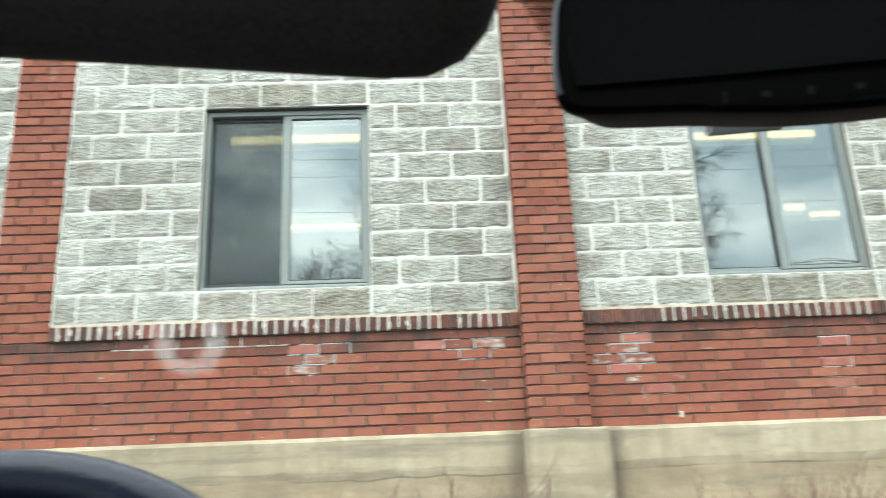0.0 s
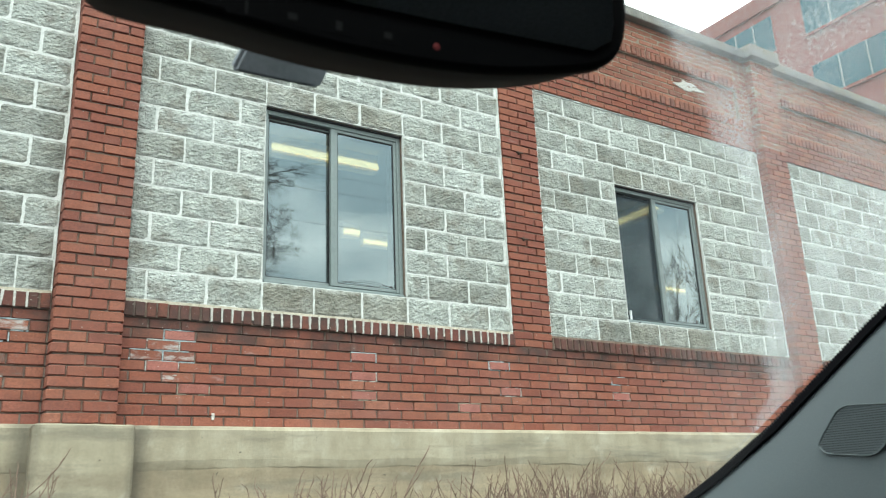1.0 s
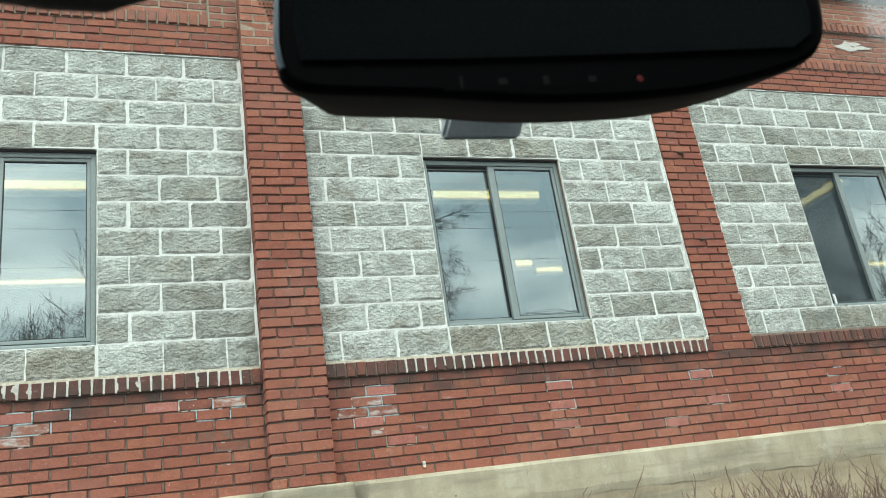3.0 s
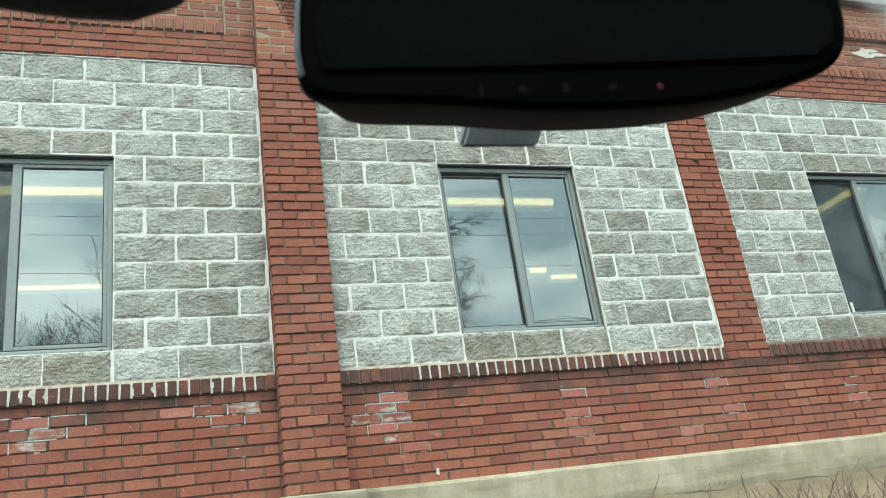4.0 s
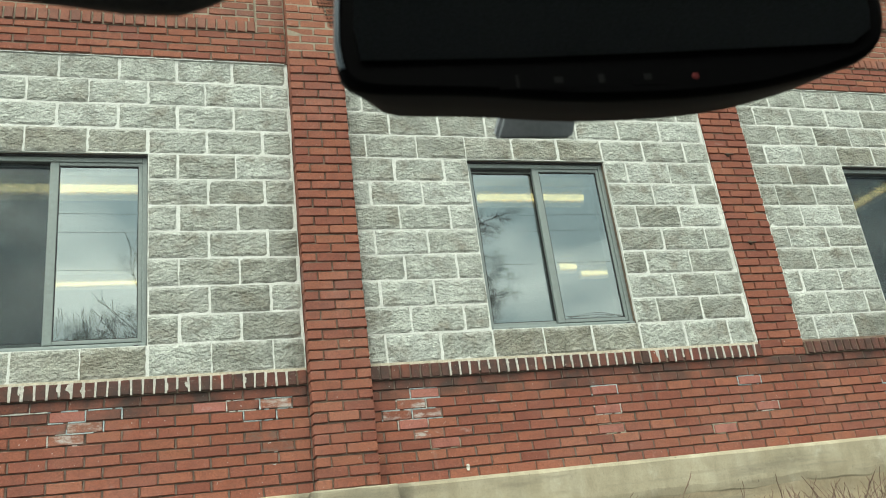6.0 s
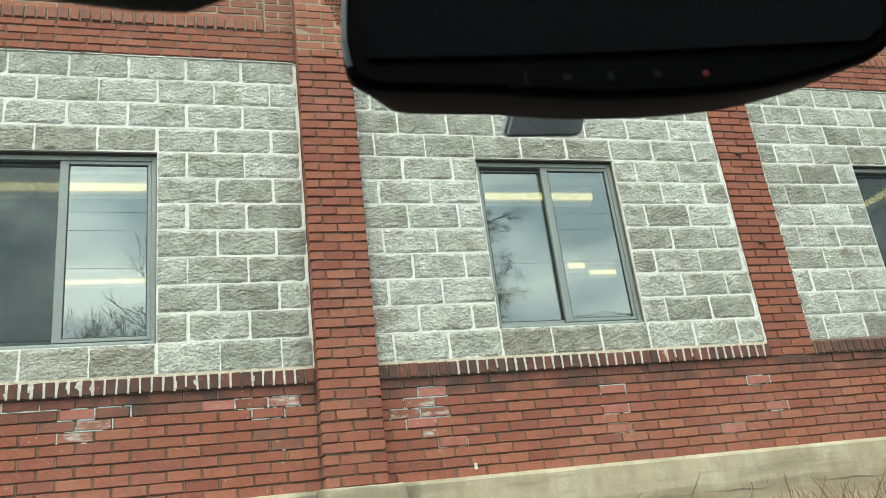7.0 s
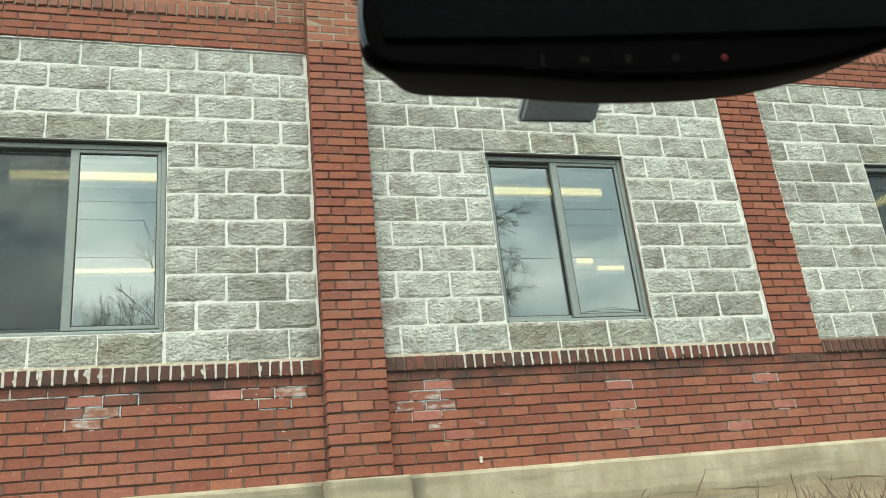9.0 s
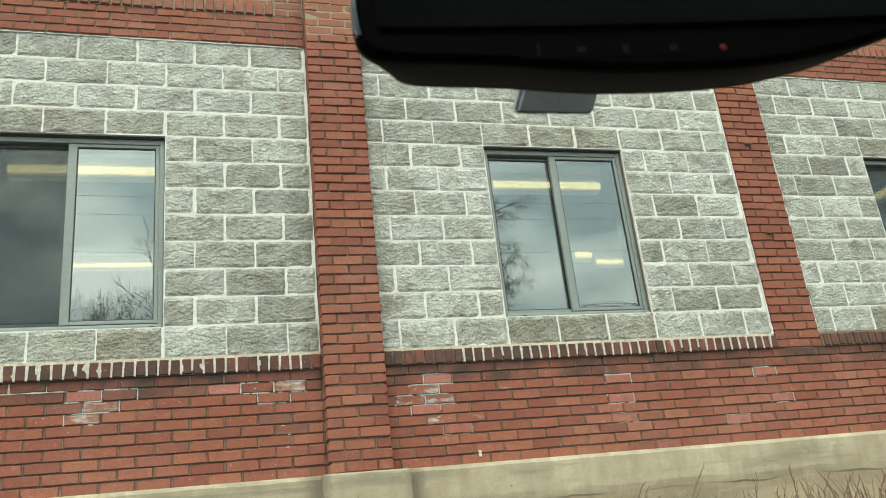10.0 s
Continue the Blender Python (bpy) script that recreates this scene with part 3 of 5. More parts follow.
bays = [(X_END0, -4.61), (-4.61, -1.385), (-0.96, 2.695), (2.695, 6.10), (6.53, X_END1)]
for n, (x0, x1) in enumerate(bays):
    bay = thing("brick_base_wall", "red brick lower wall in running bond with raked dark joints", "brick wall", "structure", at=(0, 0, 0))
    part("mortar", boxes((x0, x1, Y_BASE + 0.016, 0.021, Z_PLINTH + 0.002, Z_ROWLOCK0)), M_MORTAR_DARK, bay, "dark raked mortar")
    heads = []
    for c in range(10):
        z = Z_ROWLOCK0 - (c + 0.5) * COURSE
        odd = (c + 1) % 2
        ph = PHASE[n] + (0 if odd else STRETCH / 2)
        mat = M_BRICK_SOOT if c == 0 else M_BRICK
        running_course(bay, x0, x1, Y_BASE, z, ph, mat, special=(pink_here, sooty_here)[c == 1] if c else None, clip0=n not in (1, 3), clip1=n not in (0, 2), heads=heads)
    bm = bmesh.new()
    for hx, hz in heads:
        d = rng.uniform(0.004, 0.012)
        box(bm, hx - 0.0052, hx + 0.0052, Y_BASE + d, Y_BASE + 0.017, hz - 0.030, hz + 0.030)
    part("head_mortar", bm, M_MORTAR_HEAD, bay, "grey mortar between brick ends")

# flush pilaster feet between rowlock courses belong to the pilasters below


# ---- pilasters ----
def pilaster(x0, x1, proud):
    y = Y_PROUD if proud else Y_BASE
    z0 = Z_PLINTH + 0.002 if proud else Z_ROWLOCK0
    label = "projecting red brick pilaster, paler old brick at its top" if proud else "flush red brick pier between block panels"
    ob = thing("brick_pilaster", label, "pilaster", "structure", "brick pilasters")
    part("mortar", boxes((x0 + 0.02, x1 - 0.02, y + 0.015, 0.021, z0, Z_BLOCK1 + 0.05)), M_MORTAR_DARK, ob, "dark raked mortar")
    part("old_mortar", boxes((x0 + 0.006, x1 - 0.006, y + 0.005, 0.02, Z_BLOCK1 + 0.05, Z_COPE0)), M_MORTAR_PALE, ob, "pale flush mortar")
    n = 0
    w = x1 - x0
    z = z0 + COURSE / 2
    while z < Z_COPE0 - 0.03:
        mat = M_BRICK if z < Z_BLOCK1 + 0.03 else M_BRICK_OLD
        depth = 0.14 if proud else 0.04
        j = 0.011
        if n % 2:
            for a, b in ((0, 0.5), (0.5, 1)):
                brick(ob, x0 + w * (a + b) / 2, y, z, w * (b - a) - j * 0.75, 0.0606, mat, depth=depth, sway=0.005)
        else:
            for a, b in ((0, 0.25), (0.25, 0.75), (0.75, 1)):
                brick(ob, x0 + w * (a + b) / 2, y, z, w * (b - a) - j * 0.75, 0.0606, mat, depth=depth, sway=0.005)
        z += COURSE
        n += 1
    return ob


for x0, x1, proud in PILASTERS:
    pilaster(x0, x1, proud)


# ---- split-face block panels ----
def block_mesh(length, seed, material):
    """A concrete block with a rough split face; its joint face lies at y = 0."""
    bm = bmesh.new()
    nx, nz = max(5, int(length / 0.022)), 9
    h = BH - 0.0118
    off = seed * 7.31
    rows = []
    for i in range(nx + 1):
        col = []
        for j in range(nz + 1):
            u, v = i / nx, j / nz
            x, z = (u - 0.5) * length, (v - 0.5) * h
            rim = min(u * length, (1 - u) * length, v * h, (1 - v) * h)
            f = min(1.0, rim / 0.02)
            y = -0.0015 - f * (0.007 + 0.007 * noise.noise((x * 8 + off, z * 12, off)) + 0.005 * noise.noise((x * 24, z * 30 + off, 2.0)))
            if rim < 1e-6:
                x += 0.006 * noise.noise((x * 30, z * 22, off)) * (1 if 0 < v < 1 else 0)
                z += 0.0036 * noise.noise((x * 22, z * 30, off + 9)) * (1 if 0 < u < 1 else 0)
            col.append(bm.verts.new((x, y, z)))
        rows.append(col)
    for i in range(nx):
        for j in range(nz):
            bm.faces.new((rows[i][j], rows[i + 1][j], rows[i + 1][j + 1], rows[i][j + 1]))
    edge_loop = [rows[i][0] for i in range(nx + 1)] + [rows[nx][j] for j in range(1, nz + 1)] + [rows[i][nz] for i in range(nx - 1, -1, -1)] + [rows[0][j] for j in range(nz - 1, 0, -1)]
    rear = [bm.verts.new((v.co.x, 0.02, v.co.z)) for v in edge_loop]
    for k in range(len(edge_loop)):
        k2 = (k + 1) % len(edge_loop)
        bm.faces.new((edge_loop[k2], edge_loop[k], rear[k], rear[k2]))
    return mesh_of("block", bm, material)


def bead(a, b, y):
    """A ragged bead of mortar along a line from a to b (x, z), its front at y."""
    bm = bmesh.new()
    n = int(math.hypot(b[0] - a[0], b[1] - a[1]) / 0.02)
    up = a[0] == b[0]
    rows = []
    for k in range(n + 1):
        t = k / n
        x, z = a[0] + (b[0] - a[0]) * t, a[1] + (b[1] - a[1]) * t
        w = max(0.0012, 0.0055 + 0.006 * noise.noise((x * 9, z * 9, 3.0)) + rng.uniform(-0.002, 0.002))
        dy = rng.uniform(-0.002, 0.002)
        pts = ((-w, 0.004), (-w * 0.7, y + dy), (w * 0.7, y + dy), (w, 0.004))
        rows.append([bm.verts.new((x + q, yy, z) if up else (x, yy, z + q)) for q, yy in pts])
    for p, q in zip(rows, rows[1:]):
        for k in range(3):
            bm.faces.new((p[k], p[k + 1], q[k + 1], q[k]))
    bmesh.ops.recalc_face_normals(bm, faces=bm.faces)
    return bm


BLOCKS = {}


def block(parent, x0, x1, z, material, tall=1.0):
    gap0, gap1 = rng.uniform(0.0035, 0.0115), rng.uniform(0.0035, 0.0115)
    x0, x1 = x0 + gap0, x1 - gap1
    length = x1 - x0
    k = (round(length, 2), rng.randrange(7), material.name)
    if k not in BLOCKS:
        BLOCKS[k] = block_mesh(k[0], len(BLOCKS) + 1, material)
    ob = new("block", BLOCKS[k])
    ob.parent = parent
    ob.matrix_basis = pose((x0 + x1) / 2, rng.uniform(-0.002, 0.002), z, 0, rng.uniform(-0.25, 0.25), 0) @ Matrix.Diagonal((length / k[0], 1, tall, 1))


for n_pan, (x0, x1, win) in enumerate(PANELS):
    pan = thing("block_panel", "grey split-face concrete block infill with white mortar joints", "block wall", "structure")
    if win is None:
        spec = [(x0, x1, -0.001, 0.0215, Z_ROWLOCK1, Z_BLOCK1 - 0.002)]
    else:
        spec = [(x0, x1, -0.001, 0.0215, Z_ROWLOCK1, SILL), (x0, x1, -0.001, 0.0215, SILL + WIN_H, Z_BLOCK1 - 0.002), (x0, win, -0.001, 0.0215, SILL, SILL + WIN_H), (win + WIN_W, x1, -0.001, 0.0215, SILL, SILL + WIN_H)]
    part("mortar", boxes(*spec), M_MORTAR_WHITE, pan, "white mortar joints")
    part("bed_mortar", boxes((x0, x1, -0.0075, -0.0015, Z_ROWLOCK1 - 0.002, Z_BLOCK0 - 0.006)), M_MORTAR_CREAM if n_pan < 3 else M_MORTAR_DARK, pan, "dull bed joint")
    if 0 < n_pan < 4:
        for side in (x0 + 0.004, x1 - 0.004):
            part("edge_mortar", bead((side, Z_ROWLOCK1 + 0.02), (side, Z_BLOCK1 - 0.01), -0.012 if n_pan == 1 or side > x1 - 0.1 else -0.008), M_MORTAR_WHITE, pan, "ragged white mortar bead")
        part("edge_mortar", bead((x0 + 0.02, Z_BLOCK1 - 0.006), (x1 - 0.02, Z_BLOCK1 - 0.006), -0.014), M_MORTAR_WHITE, pan, "ragged white mortar bead")
    ref = win if win is not None else x0 + 1.02
    for r in range(-1, 11):
        z = SILL + (r + 0.5) * BH
        shift = 0.0 if r % 2 else BW / 2
        k = math.floor((x0 - ref - shift) / BW)
        while True:
            a = ref + shift + k * BW
            k += 1
            if a >= x1 - 0.03:
                break
            b = min(a + BW, x1)
            a = max(a, x0)
            if win is not None and 0 <= r < 7:
                if a < win - 0.01 < b:
                    b = min(b, win)
                if a < win + WIN_W - 0.01 < b and a > win - 0.01:
                    a = win + WIN_W
                if win - 0.01 <= a and b <= win + WIN_W + 0.01:
                    continue
            if b - a > 0.05:
                wet = win is not None and b > win + 0.05 and a < win + WIN_W - 0.05 and r in (-1, 7)
                low = r == -1
                block(pan, a, b, z - (0.0085 if low else 0), M_BLOCK_STAINED if wet else M_BLOCK, 1.1 if low else 1.0)

def blot(x, y, z, w, h, n=18):
    """A thin ragged dab of mortar on a wall face at y."""
    bm = bmesh.new()
    rim = []
    for k in range(n):
        a = 2 * math.pi * k / n
        r = 0.72 + 0.5 * noise.noise((math.cos(a) * 1.3 + x * 9, math.sin(a) * 1.3 + z * 9, 4.0)) + rng.uniform(-0.12, 0.12)
        rim.append((x + math.cos(a) * w * r, z + math.sin(a) * h * r))
    front = [bm.verts.new((p, y - 0.0015, q)) for p, q in rim]
    rear = [bm.verts.new((p, y + 0.006, q)) for p, q in rim]
    bm.faces.new(front[::-1])
    for k in range(n):
        k2 = (k + 1) % n
        bm.faces.new((front[k2], front[k], rear[k], rear[k2]))
    bmesh.ops.recalc_face_normals(bm, faces=bm.faces)
    return bm


# ---- rowlock sills under the panels ----
for n, (x0, x1, win) in enumerate(PANELS):
    row = thing("rowlock_sill", "dark brick rowlock course with white mortar smears" if n in (1, 2) else "dark sooty brick rowlock course", "brick sill", "structure", "rowlock sills")
    white = n in (1, 2)
    part("mortar", boxes((x0, x1, Y_BASE - 0.008, 0.02, Z_ROWLOCK0, Z_ROWLOCK1 - 0.004)), M_MORTAR_DARK, row)
    count = (45, 46, 44, 46, 46)[n]
    for k in range(count):
        x = x0 + (k + 0.5) * (x1 - x0) / count
        brick(row, x, Y_BASE - 0.022, (Z_ROWLOCK0 + Z_ROWLOCK1) / 2, 0.0605, 0.099, M_BRICK_SOOT if rng.random() < 0.25 else M_ROWLOCK, sway=0.004)
    if white:
        for k in range(1, count):
            if rng.random() < 0.04:
                continue
            x = x0 + k * (x1 - x0) / count
            faint = n == 2 and k < 8
            w = 0.0145 if x < -2.75 else (0.007 if faint else 0.0118)
            lean = rng.uniform(-0.003, 0.003)
            z_low = Z_ROWLOCK0 + (0.002 if rng.random() < 0.87 else rng.uniform(0.01, 0.045))
            bm = bmesh.new()
            verts = []
            for q in range(5):
                zz = z_low + (Z_ROWLOCK1 - 0.002 - z_low) * q / 4
                c = x + lean * (q / 2 - 1)
                ww = w * rng.uniform(0.8, 1.2) * (1.0 + 0.25 * q / 4)
                yf = Y_BASE - (0.016 if faint else 0.0235)
                verts.append((bm.verts.new((c - ww / 2, yf, zz)), bm.verts.new((c + ww / 2, yf, zz)), bm.verts.new((c + ww / 2, Y_BASE, zz)), bm.verts.new((c - ww / 2, Y_BASE, zz))))
            for q in range(4):
                for a in range(4):
                    a2 = (a + 1) % 4
                    bm.faces.new((verts[q][a], verts[q][a2], verts[q + 1][a2], verts[q + 1][a]))
            bm.faces.new(verts[4])
            bm.faces.new(verts[0][::-1])
            part("joint_mortar", bm, M_MORTAR_HEAD if faint else M_MORTAR_CHALK, row, "grey mortar joint" if faint else "white mortar joint")
            if not faint and rng.random() < (0.5 if x < -2.75 else 0.12):
                part("mortar_smear", blot(x + rng.uniform(-0.02, 0.02), Y_BASE - 0.0245, rng.uniform(Z_ROWLOCK0 + 0.03, Z_ROWLOCK1 - 0.02), rng.uniform(0.008, 0.02), rng.uniform(0.018, 0.042)), M_MORTAR_CHALK, row, "white mortar smear")

# ---- repaired joints on the lower wall ----
REPAIRED = []


def repair(x, z, mat, sides_left=3, length=STRETCH):
    """A ragged line of pale mortar along some sides of one brick."""
    course = round((-0.335 - z) / COURSE - 0.5)
    ph = PHASE[1 if x < -1.2 else 2] + (0 if (course + 1) % 2 else STRETCH / 2)
    x = ph + round((x - ph) / length) * length
    z = Z_ROWLOCK0 - (course + 0.5) * COURSE
    a, b = x - length / 2, x + length / 2
    h = COURSE / 2
    bm = bmesh.new()
    y = Y_BASE + 0.0015 + 0.0003 * (len(REPAIRED) % 12)
    REPAIRED.append((x, z))
    sides = [((a, z + h), (b, z + h)), ((a, z - h), (b, z - h)), ((a, z - h), (a, z + h)), ((b, z - h), (b, z + h))]
    for (xa, za), (xb, zb) in rng.sample(sides, sides_left):
        n = max(3, int(math.hypot(xb - xa, zb - za) / 0.014))
        skip = rng.uniform(0.12, 0.5)
        quads = []
        for k in range(n + 1):
            t = k / n
            w = 0.0038 + 0.0026 * noise.noise((xa * 7 + t * 5, za * 9, 6.0)) + rng.uniform(-0.0006, 0.0006)
            px, pz = xa + (xb - xa) * t, za + (zb - za) * t
            if za == zb:
                quads.append(((px, pz - w), (px, pz + w)))
            else:
                quads.append(((px - w, pz), (px + w, pz)))
        for k in range(n):
            if noise.noise((quads[k][0][0] * 16, quads[k][0][1] * 16, skip * 40)) > 0.36 - skip * 0.75:
                continue
            ring4 = (quads[k][0], quads[k + 1][0], quads[k + 1][1], quads[k][1])
            f = [bm.verts.new((p, y, q)) for p, q in ring4]
            r = [bm.verts.new((p, Y_BASE + 0.014, q)) for p, q in ring4]
            bm.faces.new(f)
            for e in range(4):
                e2 = (e + 1) % 4
                bm.faces.new((f[e2], f[e], r[e], r[e2]))
    bmesh.ops.recalc_face_normals(bm, faces=bm.faces)
    solo("joint_repair", bm, mat, "pale repointed mortar round a replaced brick", "mortar repair", "structure")


for x, z, m, q in ((-2.88, -0.441, M_MORTAR_BLUE, 3), (-2.67, -0.441, M_MORTAR_BLUE, 3), (-2.77, -0.512, M_MORTAR_BLUE, 3), (-2.88, -0.583, M_MORTAR_SMEAR, 3), (-1.815, -0.441, M_MORTAR_SMEAR, 3), (-1.60, -0.441, M_MORTAR_BLUE, 3), (-1.71, -0.512, M_MORTAR_BLUE, 3), (-0.574, -0.441, M_MORTAR_BLUE, 3),
                   (-0.681, -0.512, M_MORTAR_SMEAR, 3), (-0.788, -0.583, M_MORTAR_BLUE, 3), (-0.574, -0.583, M_MORTAR_BLUE, 3), (-0.681, -0.654, M_MORTAR_SMEAR, 3), (-0.468, -0.797, M_MORTAR_PALE, 3), (0.81, -0.512, M_MORTAR_BLUE, 3), (0.81, -0.654, M_MORTAR_SMEAR, 4), (0.81, -0.797, M_MORTAR_PALE, 4),
                   (1.77, -0.867, M_MORTAR_PALE, 3), (2.088, -0.512, M_MORTAR_BLUE, 4), (2.196, -0.725, M_MORTAR_SMEAR, 4), (3.472, -0.725, M_MORTAR_SMEAR, 4), (3.366, -0.583, M_MORTAR_BLUE, 3)):
    repair(x, z, m, q)
joint = thing("joint_repair", "white repointed bed joint under the sill", "mortar repair", "structure")
zj = Z_ROWLOCK0 - COURSE
part("bed_joint", bead((-4.17, zj), (-2.99, zj + 0.001), Y_BASE - 0.001), M_MORTAR_SMEAR, joint)
for k in range(5):
    xj = -2.9865 - 0.1065 + 0.0 - k * STRETCH
    part("head_joint", bead((xj, zj + 0.004), (xj, zj + (0.062 if k % 2 else 0.035)), Y_BASE), M_MORTAR_SMEAR, joint)
# stray dabs lower on the wall
for x, z in ((-1.66, -0.70), (-1.62, -0.76), (-1.63, -0.84), (-0.60, -0.71), (-4.225, -0.59), (-4.16, -0.565), (-4.21, -0.76), (-4.19, -0.775), (-4.234, -0.925), (-3.861, -1.005), (-3.86, -0.985), (-3.95, -0.56)):
    solo("mortar_dab", blot(x, Y_BASE - 0.001 if abs(x + 1.2) > 0.2 else Y_PROUD - 0.001, SILL + z, rng.uniform(0.008, 0.022), rng.uniform(0.003, 0.008)), M_MORTAR_SMEAR, "small chalky mortar dab on red brick", "mortar repair", "structure")

# ---- brick above the panels: red band, frieze, coping ----
for n, (x0, x1, win) in enumerate(PANELS):
    top = thing("brick_frieze", "red brick band below a framed frieze of pale old brick", "brick wall", "structure", "brick friezes")
    part("mortar", boxes((x0, x1, Y_BASE + 0.010, 0.02, Z_BLOCK1, Z_RED1)), M_MORTAR_DARK, top)
    for c in range(4):
        running_course(top, x0, x1, Y_BASE, Z_BLOCK1 + (c + 0.5) * 0.0675, x0 + (0.1 if c % 2 else 0.2), M_BRICK, height=0.056)
    b0, b1 = x0 + 0.225, x1 - 0.225
    part("frieze_mortar", boxes((b0, b1, 0.012, 0.02, Z_LOW_ROW1, Z_UP_ROW0), (x0, b0, Y_BASE + 0.004, 0.02, Z_RED1, Z_COPE0), (b1, x1, Y_BASE + 0.004, 0.02, Z_RED1, Z_COPE0), (b0, b1, Y_BASE + 0.004, 0.02, Z_UP_ROW1, Z_COPE0), (b0, b1, Y_BASE + 0.004, 0.02, Z_RED1, Z_LOW_ROW1), (b0, b1, Y_BASE + 0.004, 0.02, Z_UP_ROW0, Z_UP_ROW1)), M_MORTAR_PALE, top, "pale flush mortar")
    step = (Z_UP_ROW0 - Z_LOW_ROW1) / 6
    for c in range(6):
        running_course(top, b0, b1, 0.006, Z_LOW_ROW1 + (c + 0.5) * step, b0 + (0 if c % 2 else 0.1), M_BRICK_DULL if c % 3 else M_BRICK_OLD, length=0.21, height=step - 0.011)
    step = (Z_COPE0 - Z_UP_ROW1) / 5
    for c in range(5):
        running_course(top, b0, b1, Y_BASE, Z_UP_ROW1 + (c + 0.5) * step, b0 + (0 if c % 2 else 0.1), M_BRICK_OLD, length=0.21, height=step - 0.011)
    step = (Z_COPE0 - Z_RED1) / 14
    for c in range(14):
        for e0, e1 in ((x0, b0), (b1, x1)):
            if c % 2:
                brick(top, (e0 + e1) / 2, Y_BASE, Z_RED1 + (c + 0.5) * step, 0.213, step - 0.011, M_BRICK_DULL)
            else:
                for q in (0.25, 0.75):
                    brick(top, e0 + (e1 - e0) * q, Y_BASE, Z_RED1 + (c + 0.5) * step, 0.101, step - 0.011, M_BRICK_DULL)
    for za, zb in ((Z_RED1, Z_LOW_ROW1), (Z_UP_ROW0, Z_UP_ROW1)):
        cnt = int((b1 - b0) / 0.0742)
        for k in range(cnt):
            brick(top, b0 + (k + 0.5) * (b1 - b0) / cnt, Y_BASE - 0.012, (za + zb) / 2, 0.062, zb - za - 0.008, M_BRICK_DULL, sway=0.004)

bm = bmesh.new()
box(bm, X_END0 - 0.05, X_END1 + 0.05, -0.11, 0.36, Z_COPE0 + 0.003, Z_COPE1, bevel=0.015)
for x0, x1, proud in PILASTERS:
    if proud:
        box(bm, x0 - 0.06, x1 + 0.06, -0.21, 0.37, Z_COPE0 + 0.005, Z_COPE1 + 0.05, bevel=0.015)
solo("parapet_coping", bm, M_COPING, "grey weathered stone coping along the parapet", "coping", "structure")
# chipped white patch on the frieze
patch = thing("plaster_patch", "ragged white plaster remains on old brick", "plaster patch", "structure")
for k in range(9):
    part("plaster_piece", blot(5.09 + rng.uniform(-0.2, 0.18), 0.001 - k * 0.0003, SILL + 2.865 + rng.uniform(-0.06, 0.05), rng.uniform(0.07, 0.16), rng.uniform(0.02, 0.04), 26), M_MORTAR_CHALK, patch)

# ---- small iron anchors and plugs ----
def anchor(x, z, name, label, mat, r=0.022, upright=False):
    bm = bmesh.new()
    bmesh.ops.create_cone(bm, cap_ends=True, segments=10, radius1=r, radius2=r * 0.7, depth=0.012, matrix=Matrix.Translation((x, Y_BASE - 0.005, z)) @ pose(0, 0, 0, 90, 0, 0))
    if upright:
        box(bm, x - 0.011, x + 0.011, Y_BASE - 0.014, Y_BASE - 0.004, z - 0.02, z + 0.024, bevel=0.005)
    else:
        box(bm, x - r * 1.7, x + r * 1.9, Y_BASE - 0.022, Y_BASE - 0.009, z - 0.006, z + 0.006, bevel=0.003)
    solo(name, bm, mat, label, "wall anchor", group="wall anchors")


anchor(2.458, SILL + 1.50, "wall_anchor", "small rusty iron anchor on the brick pier", M_RUST)
anchor(2.444, SILL + 0.655, "wall_anchor", "small rusty iron anchor on the brick pier", M_RUST)
anchor(4.046, SILL - 0.554, "wall_anchor", "small rusty iron stub in the brick wall", M_RUST, 0.016)
anchor(-0.333, SILL - 0.978, "wall_plug", "small white plug in the brick wall", M_PLUG, 0.011, True)
anchor(2.245, SILL - 0.29, "wall_plug", "small white plug at the sill's end", M_PLUG, 0.013, True)


# ---- windows ----
def sash(win, x0, x1, y, name, rail, stile0, stile1):
    bm = bmesh.new()
    z0, z1 = SILL + 0.045, SILL + WIN_H - 0.05
    d = 0.032
    box(bm, x0, x0 + stile0, y, y + d, z0, z1, bevel=0.004)
    box(bm, x1 - stile1, x1, y, y + d, z0, z1, bevel=0.004)
    box(bm, x0 + stile0, x1 - stile1, y + 0.001, y + d - 0.001, z0, z0 + rail, bevel=0.004)
    box(bm, x0 + stile0, x1 - stile1, y + 0.001, y + d - 0.001, z1 - rail, z1, bevel=0.004)
    s = part(name, bm, M_ALU, win, "grey aluminium sash")
    g = 0.006
    bm = bmesh.new()
    for a, b, c, e in ((x0 + stile0, x1 - stile1, z0 + rail, z0 + rail + g), (x0 + stile0, x1 - stile1, z1 - rail - g, z1 - rail), (x0 + stile0, x0 + stile0 + g, z0 + rail + g, z1 - rail - g), (x1 - stile1 - g, x1 - stile1, z0 + rail + g, z1 - rail - g)):
        box(bm, a, b, y + 0.006, y + 0.02, c, e)
    part("gasket", bm, M_GASKET, s, "black rubber gasket")
    bm = bmesh.new()
    box(bm, x0 + stile0, x1 - stile1, y + 0.014, y + 0.018, z0 + rail, z1 - rail)
    p = part("pane", bm, M_PANE, s, "clear reflecting glass pane")
    p.visible_shadow = False
    return s


